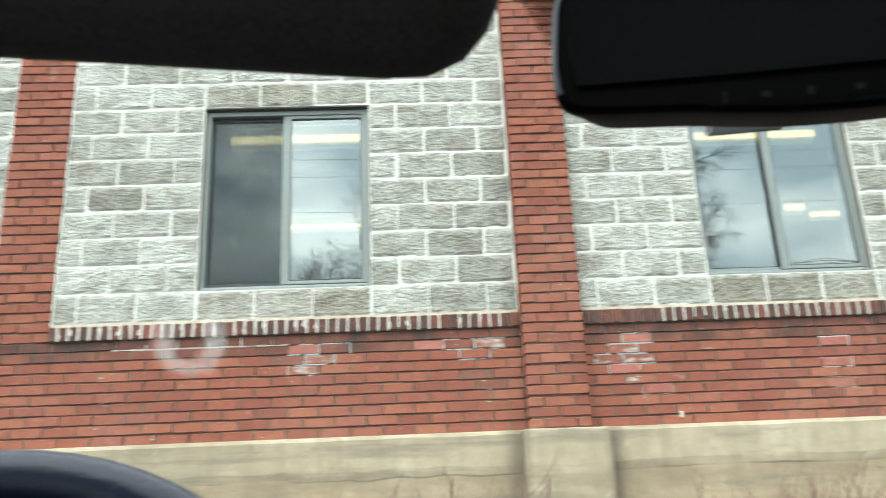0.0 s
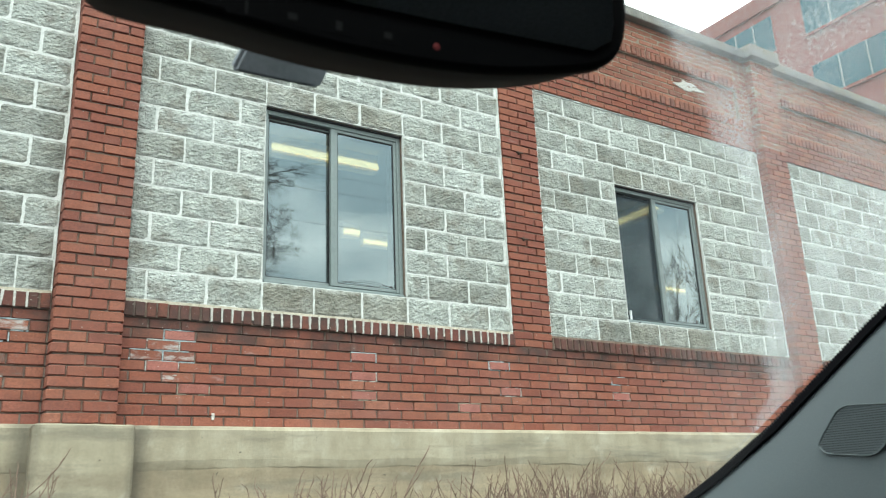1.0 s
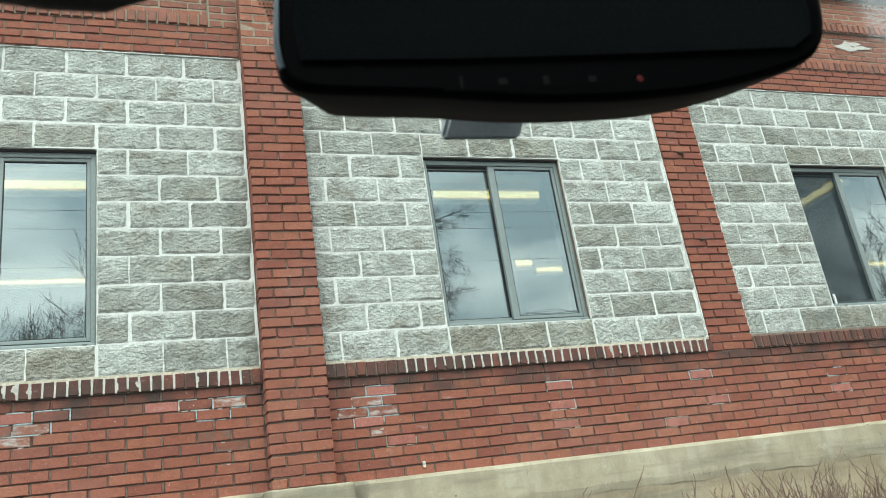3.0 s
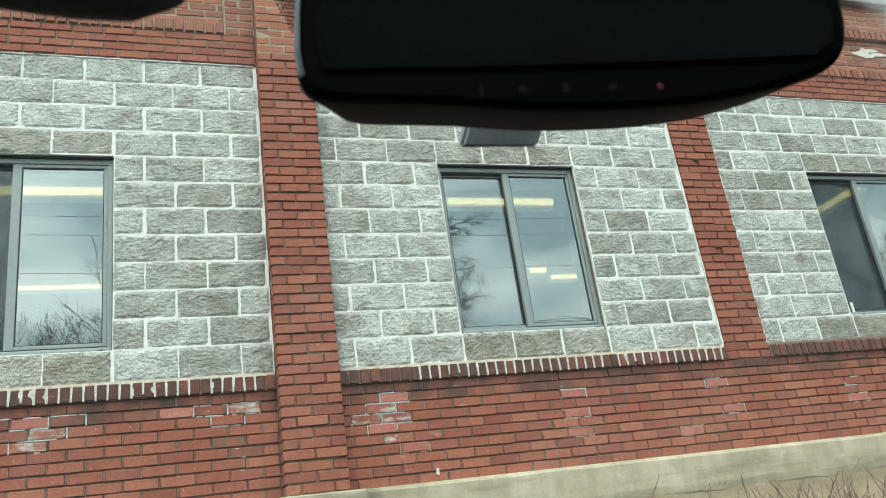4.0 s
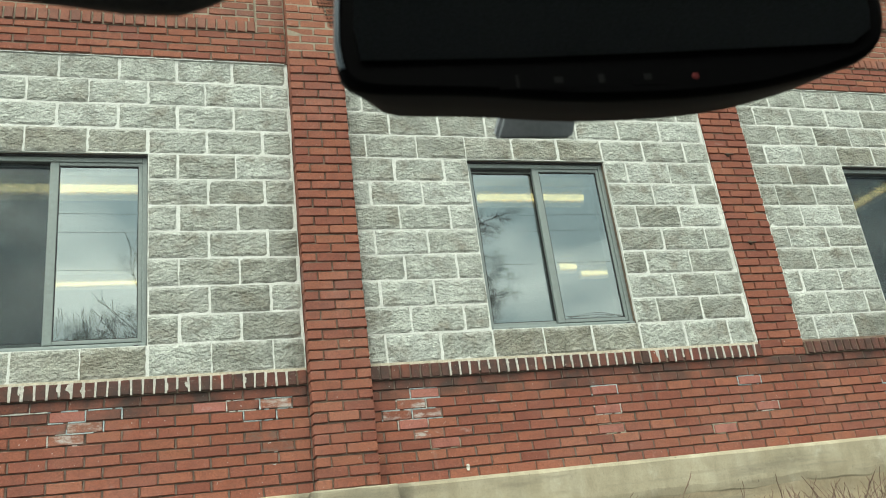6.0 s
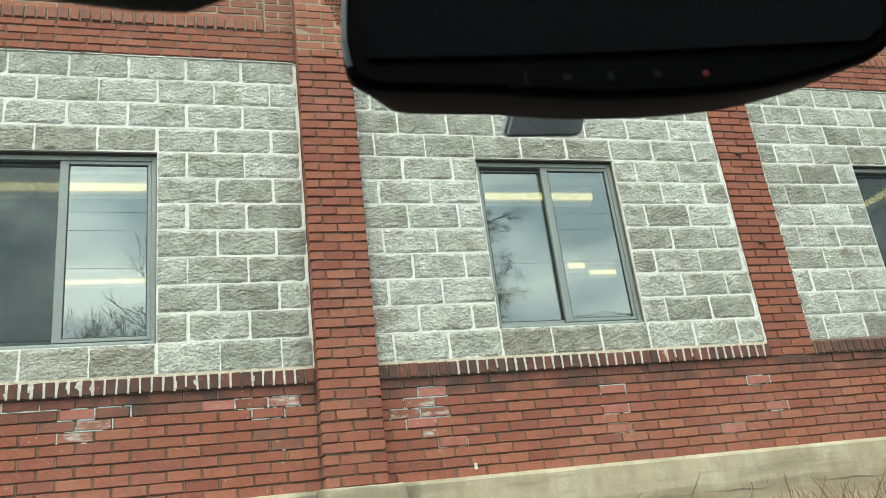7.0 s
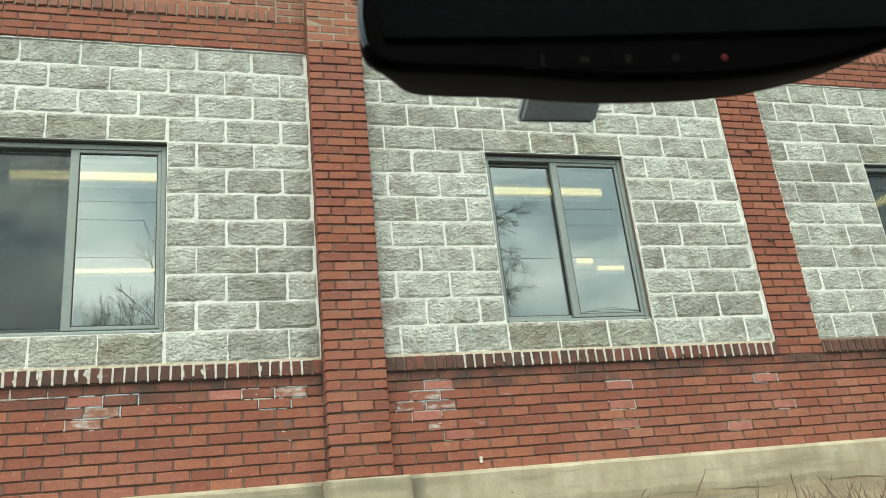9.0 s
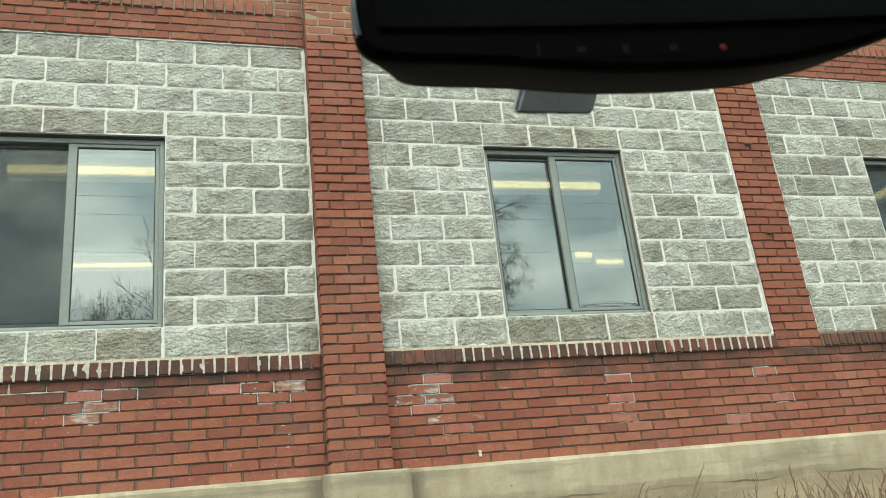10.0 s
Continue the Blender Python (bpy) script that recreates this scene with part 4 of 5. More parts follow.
def window(n, x, screen):
    win = thing("window_%d" % n, "grey aluminium sliding window with a dark insect screen" if screen else "grey aluminium sliding window, closed", "window", "structure", "facade windows")
    f = 0.038
    y0, y1 = 0.045, 0.16
    z0, z1 = SILL, SILL + WIN_H
    bm = bmesh.new()
    box(bm, x + 0.003, x + f, y0, y1, z0 + 0.003, z1 - 0.012, bevel=0.005)
    box(bm, x + WIN_W - f, x + WIN_W - 0.003, y0, y1, z0 + 0.003, z1 - 0.012, bevel=0.005)
    box(bm, x + f, x + WIN_W - f, y0 + 0.002, y1 - 0.002, z1 - 0.012 - f, z1 - 0.012, bevel=0.005)
    box(bm, x + f, x + WIN_W - f, y0 + 0.002, y1 - 0.002, z0 + 0.003, z0 + f, bevel=0.005)
    part("window_frame", bm, M_ALU, win, "grey aluminium frame")
    # black strip along the head of the opening, directly under the lintel
    bm = boxes((x + 0.001, x + WIN_W - 0.001, 0.03, 0.15, z1 - 0.0115, z1 - 0.001))
    part("head_gasket", bm, M_GASKET, win, "black strip under the lintel")
    bm = boxes((x + 0.02, x + WIN_W - 0.01, 0.018, 0.055, z0 + 0.001, z0 + 0.022), bevel=0.004)
    part("window_sill", bm, M_ALU, win, "slim aluminium sill")
    mid = x + WIN_W * 0.5
    sash(win, mid - 0.035, x + WIN_W - f, 0.055, "front_sash", 0.026, 0.058, 0.026)
    sash(win, x + f, mid + 0.02, 0.0885, "rear_sash", 0.026, 0.02, 0.03)
    # black strips added as the shade in the gap of the set-back sash
    bm = boxes((mid - 0.0355, mid - 0.030, 0.0872, 0.100, z0 + f, z1 - 0.05), (x + f, mid - 0.036, 0.082, 0.088, z1 - 0.066, z1 - 0.05))
    part("weather_strip", bm, M_GASKET, win, "black strip for the shade in the sash gap")
    for q in (0.12, 0.93):
        bm = boxes((x + WIN_W * q, x + WIN_W * q + 0.03, 0.014, 0.0185, z0 + 0.005, z0 + 0.012))
        part("weep_hole", bm, M_GASKET, win)
    if screen:
        bm = boxes((x + f + 0.004, mid - 0.038, 0.078, 0.080, z0 + f + 0.003, z1 - 0.055))
        s = part("insect_screen", bm, M_SCREEN, win, "dark fine insect screen")
        s.visible_shadow = False
    else:
        # thin dark curved lines added just in front of the right pane
        segs = []
        for k in range(3):
            pts = [Vector((mid + 0.05 + 0.49 * q / 12, 0.0665, z0 + 0.075 + 0.012 * k + (0.045 - 0.03 * k) * math.sin(math.pi * q / 12))) for q in range(13)]
            segs += [(pts[q], pts[q + 1], 0.0011, 0.0011) for q in range(12)]
        c = new("cable", tube_mesh("cable", segs, M_WIRE))
        tagged(c, "thin dark curved lines across the window glass", "cable")
    return win


window(1, -3.633, True)
window(2, 0.0, False)
window(3, 3.69, True)
bm = boxes((3.786, 3.808, 0.060, 0.077, SILL + 0.04, SILL + 0.135), bevel=0.006)
solo("window_latch", bm, M_WHITE, "small white latch on the window jamb", "latch")

# ---- room behind the windows ----
RX0, RX1, RY1, RZ0, RZ1 = -7.0, 13.0, 8.0, SILL - 0.95, SILL + 2.0
solo("room_floor", boxes((RX0, RX1, 0.30, RY1, RZ0 - 0.15, RZ0)), M_CARPET, "dark grey office carpet", "floor", "structure")
solo("room_ceiling", boxes((RX0, RX1, 0.30, RY1, RZ1, RZ1 + 0.15)), M_CEIL, "pale office ceiling", "ceiling", "structure")
solo("room_wall_back", boxes((RX0, RX1, RY1, RY1 + 0.15, RZ0, RZ1)), M_ROOM_WALL, "grey painted office wall", "wall", "structure")
solo("room_wall_west", boxes((RX0 - 0.15, RX0, 0.30, RY1, RZ0, RZ1)), M_ROOM_WALL, "grey painted office wall", "wall", "structure")
solo("room_wall_east", boxes((RX1, RX1 + 0.15, 0.30, RY1, RZ0, RZ1)), M_ROOM_WALL, "grey painted office wall", "wall", "structure")


def strip_light(x, y, turn=0, half=0.6, tall=0.065):
    ob = thing("strip_light", "lit fluorescent strip light under the office ceiling", "ceiling light", "", "office strip lights", at=(0, 0, 0))
    part("housing", boxes((-half - 0.01, half + 0.01, -0.05, 0.05, 4.83, RZ1 - 0.002), bevel=0.008), M_FIXTURE, ob, "cream enamelled housing")
    part("tube", boxes((-half, half, -0.072, -0.050, 4.80 - tall, 4.80), bevel=0.007), M_TUBE, ob, "bright warm tube")
    part("diffuser", boxes((-half, half, -0.048, 0.06, 4.80 - tall * 1.5, 4.828), bevel=0.012), M_LENS, ob, "glowing cream diffuser")
    ob.matrix_basis = pose(x, y, 0, 0, 0, turn)
    return ob


strip_light(1.28, 1.70)
strip_light(-3.17, 1.55)
strip_light(-3.10, 4.05, 0, 0.6, 0.035)
strip_light(3.55, 4.10, 0, 0.60, 0.05)
strip_light(2.62, 3.80, 0, 0.12)
strip_light(5.66, 1.75, -90)
strip_light(9.75, 4.3, 0, 0.85, 0.04)

# ---- bare trees, poles and wires across the street, which the panes mirror ----
def grow(r, p, d, length, radius, depth, segs, fine, droop=0.0):
    """A limb that wanders, and carries thinner limbs along its way."""
    steps = 4 if depth else 2
    q = p
    for k in range(steps):
        d = (d + Vector((r.uniform(-1, 1), r.uniform(-1, 1), r.uniform(-0.7, 0.9) - droop)) * 0.24).normalized()
        nxt = q + d * length / steps
        ra, rb = radius * (1 - 0.55 * k / steps), radius * (1 - 0.55 * (k + 1) / steps)
        segs.append((q, nxt, max(ra, fine), max(rb, fine)))
        q = nxt
        for _ in range((2 if depth == 1 else 1) if depth > 0 and (k or depth < 4) else 0):
            side = d.cross(Vector((r.uniform(-1, 1), r.uniform(-1, 1), r.uniform(-1, 1)))).normalized()
            nd = (d * 0.8 + side * r.uniform(0.5, 1.0) + Vector((0, 0, 0.12 - droop * 0.3))).normalized()
            grow(r, q, nd, length * r.uniform(0.42, 0.62), max(rb * 0.6, fine), depth - 1, segs, fine, droop)
    if depth > 0:
        grow(r, q, d, length * 0.6, max(rb, fine), depth - 1, segs, fine, droop)


def tree(x, y, height, seed, depth=4, fine=0.005, limbs=None):
    """A bare tree; limbs, where given, are (height, way, length, droop) of its main boughs."""
    r = random.Random(seed)
    ob = thing("bare_tree", "leafless grey-barked tree across the street", "tree", "", "bare street trees", at=(x, y, 0))
    t = height * (0.85 if limbs else 0.24)
    g = height * 0.016
    knots = [Vector((0.12 * noise.noise((k * 0.7, x, 1.0)), 0.12 * noise.noise((k * 0.7, y, 2.0)), -0.1 + (t + 0.1) * k / 6)) for k in range(7)]
    trunk = [(knots[k], knots[k + 1], g * (1 - 0.09 * k), g * (1 - 0.09 * (k + 1))) for k in range(6)]
    w = new("trunk", tube_mesh("trunk", trunk, M_BARK, 9))
    w.parent = ob
    segs = []
    if limbs:
        for z, way, length, droop in limbs:
            grow(r, Vector((0, 0, z)), Vector(way).normalized(), length, g * 0.36, depth, segs, fine, droop)
    else:
        for k in range(6):
            a = 2 * math.pi * (k + r.random() * 0.6) / 6
            grow(r, knots[6], Vector((math.cos(a) * 0.85, math.sin(a) * 0.85, 1)).normalized(), height * 0.31, height * 0.0085, depth, segs, fine)
    c = new("crown", tube_mesh("crown", segs, M_BARK, 3))
    c.parent = ob
    tagged(c, "many fine bare branches")
    return ob


# a tall tree whose boughs reach into the view by the middle window
tree(6.2, -25, 17.5, 31, 4, 0.0055, [(13.7, (1, 0, 0.3), 2.75, 0.25), (13.3, (1, 0.2, 0.25), 2.5, 0.3), (13.9, (1, -0.2, 0.3), 2.4, 0.35), (11.2, (1, 0.1, 0.16), 2.4, 0.25), (10.4, (1, -0.2, 0.1), 2.2, 0.2), (10.8, (1, 0.3, 0.05), 2.2, 0.2), (13.2, (-1, 0.2, 0.7), 2.6, 0.1), (11.0, (-1, -0.4, 0.4), 2.8, 0.1), (14.4, (0.2, 0.5, 1), 2.2, 0.0), (10.2, (-0.2, 1, 0.4), 2.4, 0.1)])
for x, y, height, seed in ((-8.2, -26, 13.3, 12), (-9.1, -25, 12.5, 17), (-10.3, -26, 13.0, 15), (-6.9, -25, 12.6, 13), (-6.2, -27, 13.0, 21), (-5.3, -26, 12.9, 14), (-4.4, -25.5, 12.5, 19), (-3.7, -27, 13.2, 22)):
    tree(x, y, height, seed, fine=0.006)
tree(-1.7, -26, 16.2, 18, 4, 0.006)
tree(34.2, -25, 17.5, 16, 4, 0.011)



def wire(z, y, x0, x1, sag, name="overhead_wire"):
    n = 40
    pts = [Vector((x0 + (x1 - x0) * k / n, y, z - sag * 4 * (k / n) * (1 - k / n))) for k in range(n + 1)]
    ob = new(name, tube_mesh(name, [(pts[k], pts[k + 1], 0.006, 0.006) for k in range(n)], M_WIRE))
    tagged(ob, "thin black overhead cable between two poles", "cable", "overhead wires")


for z, y in ((13.55, -20.0), (13.0, -20.2), (11.65, -20.0)):
    wire(z, y, -26, 40, 0.7)
wire(9.2, -20.0, -26, 40, 0.9)
for x in (-26, 40):
    bm = bmesh.new()
    bmesh.ops.create_cone(bm, cap_ends=True, segments=12, radius1=0.17, radius2=0.11, depth=14.2, matrix=Matrix.Translation((x, -20.1, 7.1)))
    box(bm, x - 0.08, x + 0.08, -21.1, -19.1, 13.3, 13.46)
    solo("utility_pole", bm, M_POLE, "weathered wooden utility pole with a crossarm", "utility pole", group="utility poles")


# ---- bare shrubs at the wall's foot ----
def shrub_mesh(seed):
    """A dense fan of thin crooked stems that fork again and again towards their tips."""
    r = random.Random(seed)
    segs = []

    def shoot(p, d, length, rad, level):
        n = 4
        for i in range(n):
            d = (d + Vector((r.uniform(-1, 1), r.uniform(-1, 1), r.uniform(-0.35, 0.55))) * 0.15).normalized()
            q = p + d * length / n
            segs.append((p, q, rad * (1 - i / n * 0.4), rad * (1 - (i + 1) / n * 0.4)))
            p = q
            if level < 2 and i >= (1 if level else 2):
                side = Vector((r.uniform(-1, 1), r.uniform(-1, 1), r.uniform(-0.1, 0.3)))
                shoot(p, (d + side * 0.75).normalized(), length * r.uniform(0.1, 0.22), rad * 0.66, level + 1)

    for k in range(125):
        a = r.uniform(0, 2 * math.pi)
        lean = r.uniform(0.02, 0.75)
        d = Vector((math.cos(a) * lean, math.sin(a) * lean * 0.6, 1)).normalized()
        shoot(Vector((r.uniform(-0.18, 0.18), r.uniform(-0.1, 0.1), 0.0)), d, (1.215 - 0.13 * r.random() ** 1.5) * (1 + 0.38 * lean * lean), r.uniform(0.0052, 0.0075), 0)
    return tube_mesh("stems", segs, M_TWIG, 3)


SHRUBS = [shrub_mesh(v) for v in (21, 22, 23, 24)]
for k, (x, s) in enumerate(((-6.6, 0.86), (-4.9, 0.84), (-3.4, 0.85), (-1.93, 0.99), (0.10, 0.985), (1.48, 1.02), (2.15, 0.97), (2.86, 0.98), (3.75, 0.96), (4.6, 0.95), (5.8, 0.97), (7.1, 0.96), (8.6, 0.97))):
    ob = thing("bare_shrub", "leafless pale brown shrub at the foot of the wall", "shrub", "", "bare shrubs", at=(x, -0.9 + rng.uniform(-0.1, 0.1), 0.04))
    ob.rotation_euler = (0, 0, rng.uniform(0, 6))
    ob.scale = (s, s, s)
    c = new("stems", SHRUBS[k % 4])
    c.parent = ob

# ---- tall brick building far behind ----
far = thing("office_building", "tall reddish brick office building with teal ribbon windows", "building")
FX = 33.0
FZ = 25.85
part("wall", boxes((FX, FX + 25, -14, 30.0, 0, FZ - 0.9)), M_FAR_BRICK, far, "pinkish red brick wall")
part("roof", boxes((FX - 0.12, FX + 25, -14.1, 30.1, FZ - 0.9, FZ), bevel=0.03), M_FAR_BRICK, far, "brick parapet")
rows_far = [(22.45, 24.5), (18.95, 20.75), (15.4, 17.3), (11.9, 13.8), (8.4, 10.3), (4.9, 6.8)]
for za, zb in rows_far:
    for k in range(6):
        b = 14.5 - (k - 1) * 7.2
        a = b - 5.5
        if k == 0:
            a, b = 16.2, 20.6
        win = part("window", boxes((FX - 0.02, FX + 0.3, a, b, za, zb)), M_FAR_GLASS, far, "teal ribbon window")
        for q in range(1, 4):
            yy = a + (b - a) * q / 4
            part("mullion", boxes((FX - 0.06, FX - 0.021, yy - 0.03, yy + 0.03, za, zb)), M_ALU, win)
        part("window_sill", boxes((FX - 0.12, FX - 0.001, a - 0.1, b + 0.1, za - 0.14, za - 0.001)), M_FAR_BRICK, win)


# ---- the car round the camera ----
CX = -1.945
car = thing("car", "dark car seen from inside, grey pillar trim and dirty windshield", "car")
WS_Y, WS_Z, WS_K = -5.2, 1.54, 0.66


def ws(x, y, off=0.0):
    """A point on the windshield, moved inwards by off."""
    n = Vector((0, -WS_K, -1)).normalized()
    return Vector((x, y, WS_Z - (y - WS_Y) * WS_K - 0.05 * ((x - CX) / 0.68) ** 2 * 0.4)) + n * off


def ws_sheet(poly, off, material, name, parent, label="", nx=20, ny=12):
    """A patch of windshield between two side lines: poly gives (x left, x right) at the top and bottom y."""
    (ya, xa0, xa1), (yb, xb0, xb1) = poly
    bm = bmesh.new()
    g = []
    for j in range(ny + 1):
        v = j / ny
        y = ya + (yb - ya) * v
        l, r = xa0 + (xb0 - xa0) * v, xa1 + (xb1 - xa1) * v
        g.append([bm.verts.new(ws(l + (r - l) * i / nx, y, off)) for i in range(nx + 1)])
    for j in range(ny):
        for i in range(nx):
            bm.faces.new((g[j][i], g[j][i + 1], g[j + 1][i + 1], g[j + 1][i]))
    ob = part(name, bm, material, parent, label)
    return ob


glass = ws_sheet(((-5.42, CX - 0.60, CX + 0.60), (-4.45, CX - 0.74, CX + 0.74)), 0.0, M_WINDSHIELD, "windshield", car, "clear sloping windshield")
glass.visible_shadow = False
SWEEP_Y = (-5.40, -5.292, -5.266, -5.245, -5.191, -5.075, -5.016, -4.85, -4.75)
SWEEP_X = (-1.92, -1.743, -1.685, -1.644, -1.540, -1.389, -1.32, -1.285, -1.275)
dirt = ws_sheet(((-5.40, -1.86, CX + 0.664), (-4.93, -1.42, CX + 0.650)), -0.004, M_DIRT, "dirt_film", glass, "patchy white dried salt where the wiper misses", 90, 90)
att = dirt.data.attributes.new("cover", "FLOAT", "POINT")
for k, v in enumerate(dirt.data.vertices):
    # the wiper's sweep ends along this line
    sweep = np.interp(v.co.y, SWEEP_Y, SWEEP_X)
    d = (v.co.x - sweep) / 0.014 + 0.9 * noise.noise(v.co * 28) + 0.7 * noise.noise(v.co * 75)
    streak = 0.75 + 0.45 * noise.noise((v.co.x * 14, v.co.y * 7, 3.0))
    left = -1.86 + (v.co.y + 5.40) / 0.55 * 0.5
    thin = 0.30 * max(0.0, min(1.0, (v.co.x - left) / 0.22))
    heap = 1.0 + 0.7 * max(0.0, 1.0 - abs(v.co.x - sweep - 0.035) / 0.035)
    att.data[k].value = max(thin, max(0.0, min(1.0, d)) * max(0.45, streak) * heap)
dirt.visible_shadow = False

# a wiped smudge in front of the driver
track = [(-2.305, -5.104), (-2.311, -5.090), (-2.3135, -5.078), (-2.310, -5.069), (-2.300, -5.0645), (-2.288, -5.068), (-2.279, -5.080), (-2.275, -5.096), (-2.276, -5.108)]
bm = bmesh.new()
rows, cover = [], []
for k, (x, y) in enumerate(track):
    xa, ya = track[max(0, k - 1)]
    xb, yb = track[min(len(track) - 1, k + 1)]
    side = Vector((yb - ya, xa - xb)).normalized()
    line = []
    for q in range(5):
        e = (q - 2) * 0.0045
        line.append(bm.verts.new(ws(x + side.x * e, y + side.y * e, 0.003)))
        cover.append((0.0, 0.75, 1.0, 0.8, 0.0)[q] * (0.35 if k in (0, len(track) - 1) else 0.8))
    rows.append(line)
for a, b in zip(rows, rows[1:]):
    for q in range(4):
        bm.faces.new((a[q], a[q + 1], b[q + 1], b[q]))
smudge = part("smudge", bm, M_SMUDGE, glass, "pale wiped smudge on the glass")
att = smudge.data.attributes.new("cover", "FLOAT", "POINT")
for k, v in enumerate(cover):
    att.data[k].value = v
smudge.visible_shadow = False

# dotted black border of the glass round the mirror's foot
verts, faces = [], []
for j in range(58):
    for i in range(64):
        x = -2.10 + i * 0.0017 + (0.00085 if j % 2 else 0)
        y = -5.322 + j * 0.0015
        edge_x = -2.0712 + (y + 5.2629) * 0.80
        if x < edge_x:
            continue
        p = ws(x, y, 0.002)
        rad = 0.00063 + min(0.0002, (x - edge_x) * 0.02)
        k = len(verts)
        for q in range(6):
            an = math.pi * q / 3
            verts.append(p + Vector((math.cos(an) * rad, math.sin(an) * rad, -math.sin(an) * rad * WS_K)))
        faces.append(tuple(range(k, k + 6)))
me = bpy.data.meshes.new("frit_dots")
me.from_pydata(verts, [], faces)
me.materials.append(M_SEAL)
frit = new("frit_dots", me)
frit.parent = glass
tagged(frit, "black dotted border printed on the glass", kind="stuff")

# passenger pillar: trim panel, toothed seal, tweeter grille
PX = -1.27
P_EDGE = [(-4.55, 1.155), (-4.832, 1.305), (-4.907, 1.3435), (-4.992, 1.392), (-5.045, 1.4285), (-5.123, 1.482), (-5.169, 1.512), (-5.45, 1.68)]


def edge_z(y):
    for (ya, za), (yb, zb) in zip(P_EDGE, P_EDGE[1:]):
        if yb <= y <= ya:
            return za + (zb - za) * (y - ya) / (yb - ya)
    return P_EDGE[-1][1]


bm = bmesh.new()
NP, prof = 24, [(0.0, 0.012), (0.004, 0.004), (0.012, 0.0), (0.08, -0.004), (0.15, 0.002), (0.20, 0.014), (0.225, 0.03)]
g = []
for i in range(NP + 1):
    y = -4.55 - 0.90 * i / NP
    z = edge_z(y)
    g.append([bm.verts.new((PX + dx, y - (d + 0.0035) * 0.45, z - (d + 0.0035) * 0.88)) for d, dx in prof] + [bm.verts.new((PX + 0.07, y - 0.1, z - 0.2)), bm.verts.new((PX + 0.06, y, z))])
for i in range(NP):
    for j in range(len(g[0])):
        j2 = (j + 1) % len(g[0])
        bm.faces.new((g[i][j], g[i][j2], g[i + 1][j2], g[i + 1][j]))
bm.faces.new(g[0])
bm.faces.new(g[NP][::-1])
bmesh.ops.recalc_face_normals(bm, faces=bm.faces)
trim = part("pillar_trim", bm, M_TRIM, car, "soft grey plastic pillar cover")
for p in trim.data.polygons:
    p.use_smooth = len(p.vertices) == 4
bm = bmesh.new()
NT = 270
for k in range(NT):
    y = -4.58 - 0.85 * k / NT
    dy = -0.85 / NT
    w = -0.0015
    a, b = Vector((PX - 0.002, y, edge_z(y))), Vector((PX - 0.002, y + dy, edge_z(y + dy)))
    up = Vector((0, 0.49, 0.87))
    tip = (a + b) / 2 + up * (w + 0.004)
    vs = [bm.verts.new(q) for q in (a - up * 0.0075, b - up * 0.0075, b + up * w, tip, a + up * w)]
    back_v = [bm.verts.new(v.co + Vector((0.008, 0, 0))) for v in vs]
    bm.faces.new(vs)
    for q in range(5):
        q2 = (q + 1) % 5
        bm.faces.new((vs[q2], vs[q], back_v[q], back_v[q2]))
part("windshield_seal", bm, M_SEAL, car, "black seal with a toothed edge")


def rounded(pts, r=0.35, n=5):
    """Round the corners of a polygon of 2D points."""
    out = []
    m = len(pts)
    for i in range(m):
        p, a, b = Vector(pts[i]), Vector(pts[i - 1]), Vector(pts[(i + 1) % m])
        s, e = p.lerp(a, r), p.lerp(b, r)
        for k in range(n + 1):
            t = k / n
            out.append((s.lerp(p, t)).lerp(p.lerp(e, t), t))
    return out


spk = rounded([(-5.0455, 1.366), (-5.079, 1.4045), (-5.141, 1.400), (-5.149, 1.388), (-5.110, 1.350), (-5.054, 1.3555)], 0.24)
bm = bmesh.new()
x_s = PX - 0.0058
outer = [bm.verts.new((x_s + 0.002, p.x, p.y)) for p in spk]
cen = sum(spk, Vector((0, 0))) / len(spk)
mid_r = [bm.verts.new((x_s - 0.001, cen.x + (p.x - cen.x) * 0.97, cen.y + (p.y - cen.y) * 0.97)) for p in spk]
inn = [bm.verts.new((x_s + 0.0005, cen.x + (p.x - cen.x) * 0.945, cen.y + (p.y - cen.y) * 0.945)) for p in spk]
for ra, rb in ((outer, mid_r), (mid_r, inn)):
    for k in range(len(spk)):
        k2 = (k + 1) % len(spk)
        bm.faces.new((ra[k], ra[k2], rb[k2], rb[k]))
bm.faces.new(inn)
bmesh.ops.recalc_face_normals(bm, faces=bm.faces)
grille = part("speaker_grille", bm, M_GRILLE, trim, "dark perforated tweeter grille")
bm = bmesh.new()


def inside(px, py, poly):
    hit = False
    for i in range(len(poly)):
        a, b = poly[i - 1], poly[i]
        if (a.y > py) != (b.y > py) and px < (b.x - a.x) * (py - a.y) / (b.y - a.y) + a.x:
            hit = not hit
    return hit


small = [cen + (p - cen) * 0.92 for p in spk]
verts, faces = [], []
for i in range(46):
    for j in range(30):
        py, pz = -5.155 + i * 0.0028, 1.335 + j * 0.0024
        if inside(py, pz, small):
            k = len(verts)
            for sy, sz in ((-1, -1), (1, -1), (1, 1), (-1, 1)):
                verts.append((x_s - 0.0008, py + sy * 0.0012, pz + sz * 0.00045))
            faces.append((k, k + 1, k + 2, k + 3))
me = bpy.data.meshes.new("grille_holes")
me.from_pydata(verts, [], faces)
me.materials.append(M_HOLE)
bm.free()
holes = new("perforation", me)
holes.parent = trim
tagged(holes, "rows of small dark holes", kind="stuff")

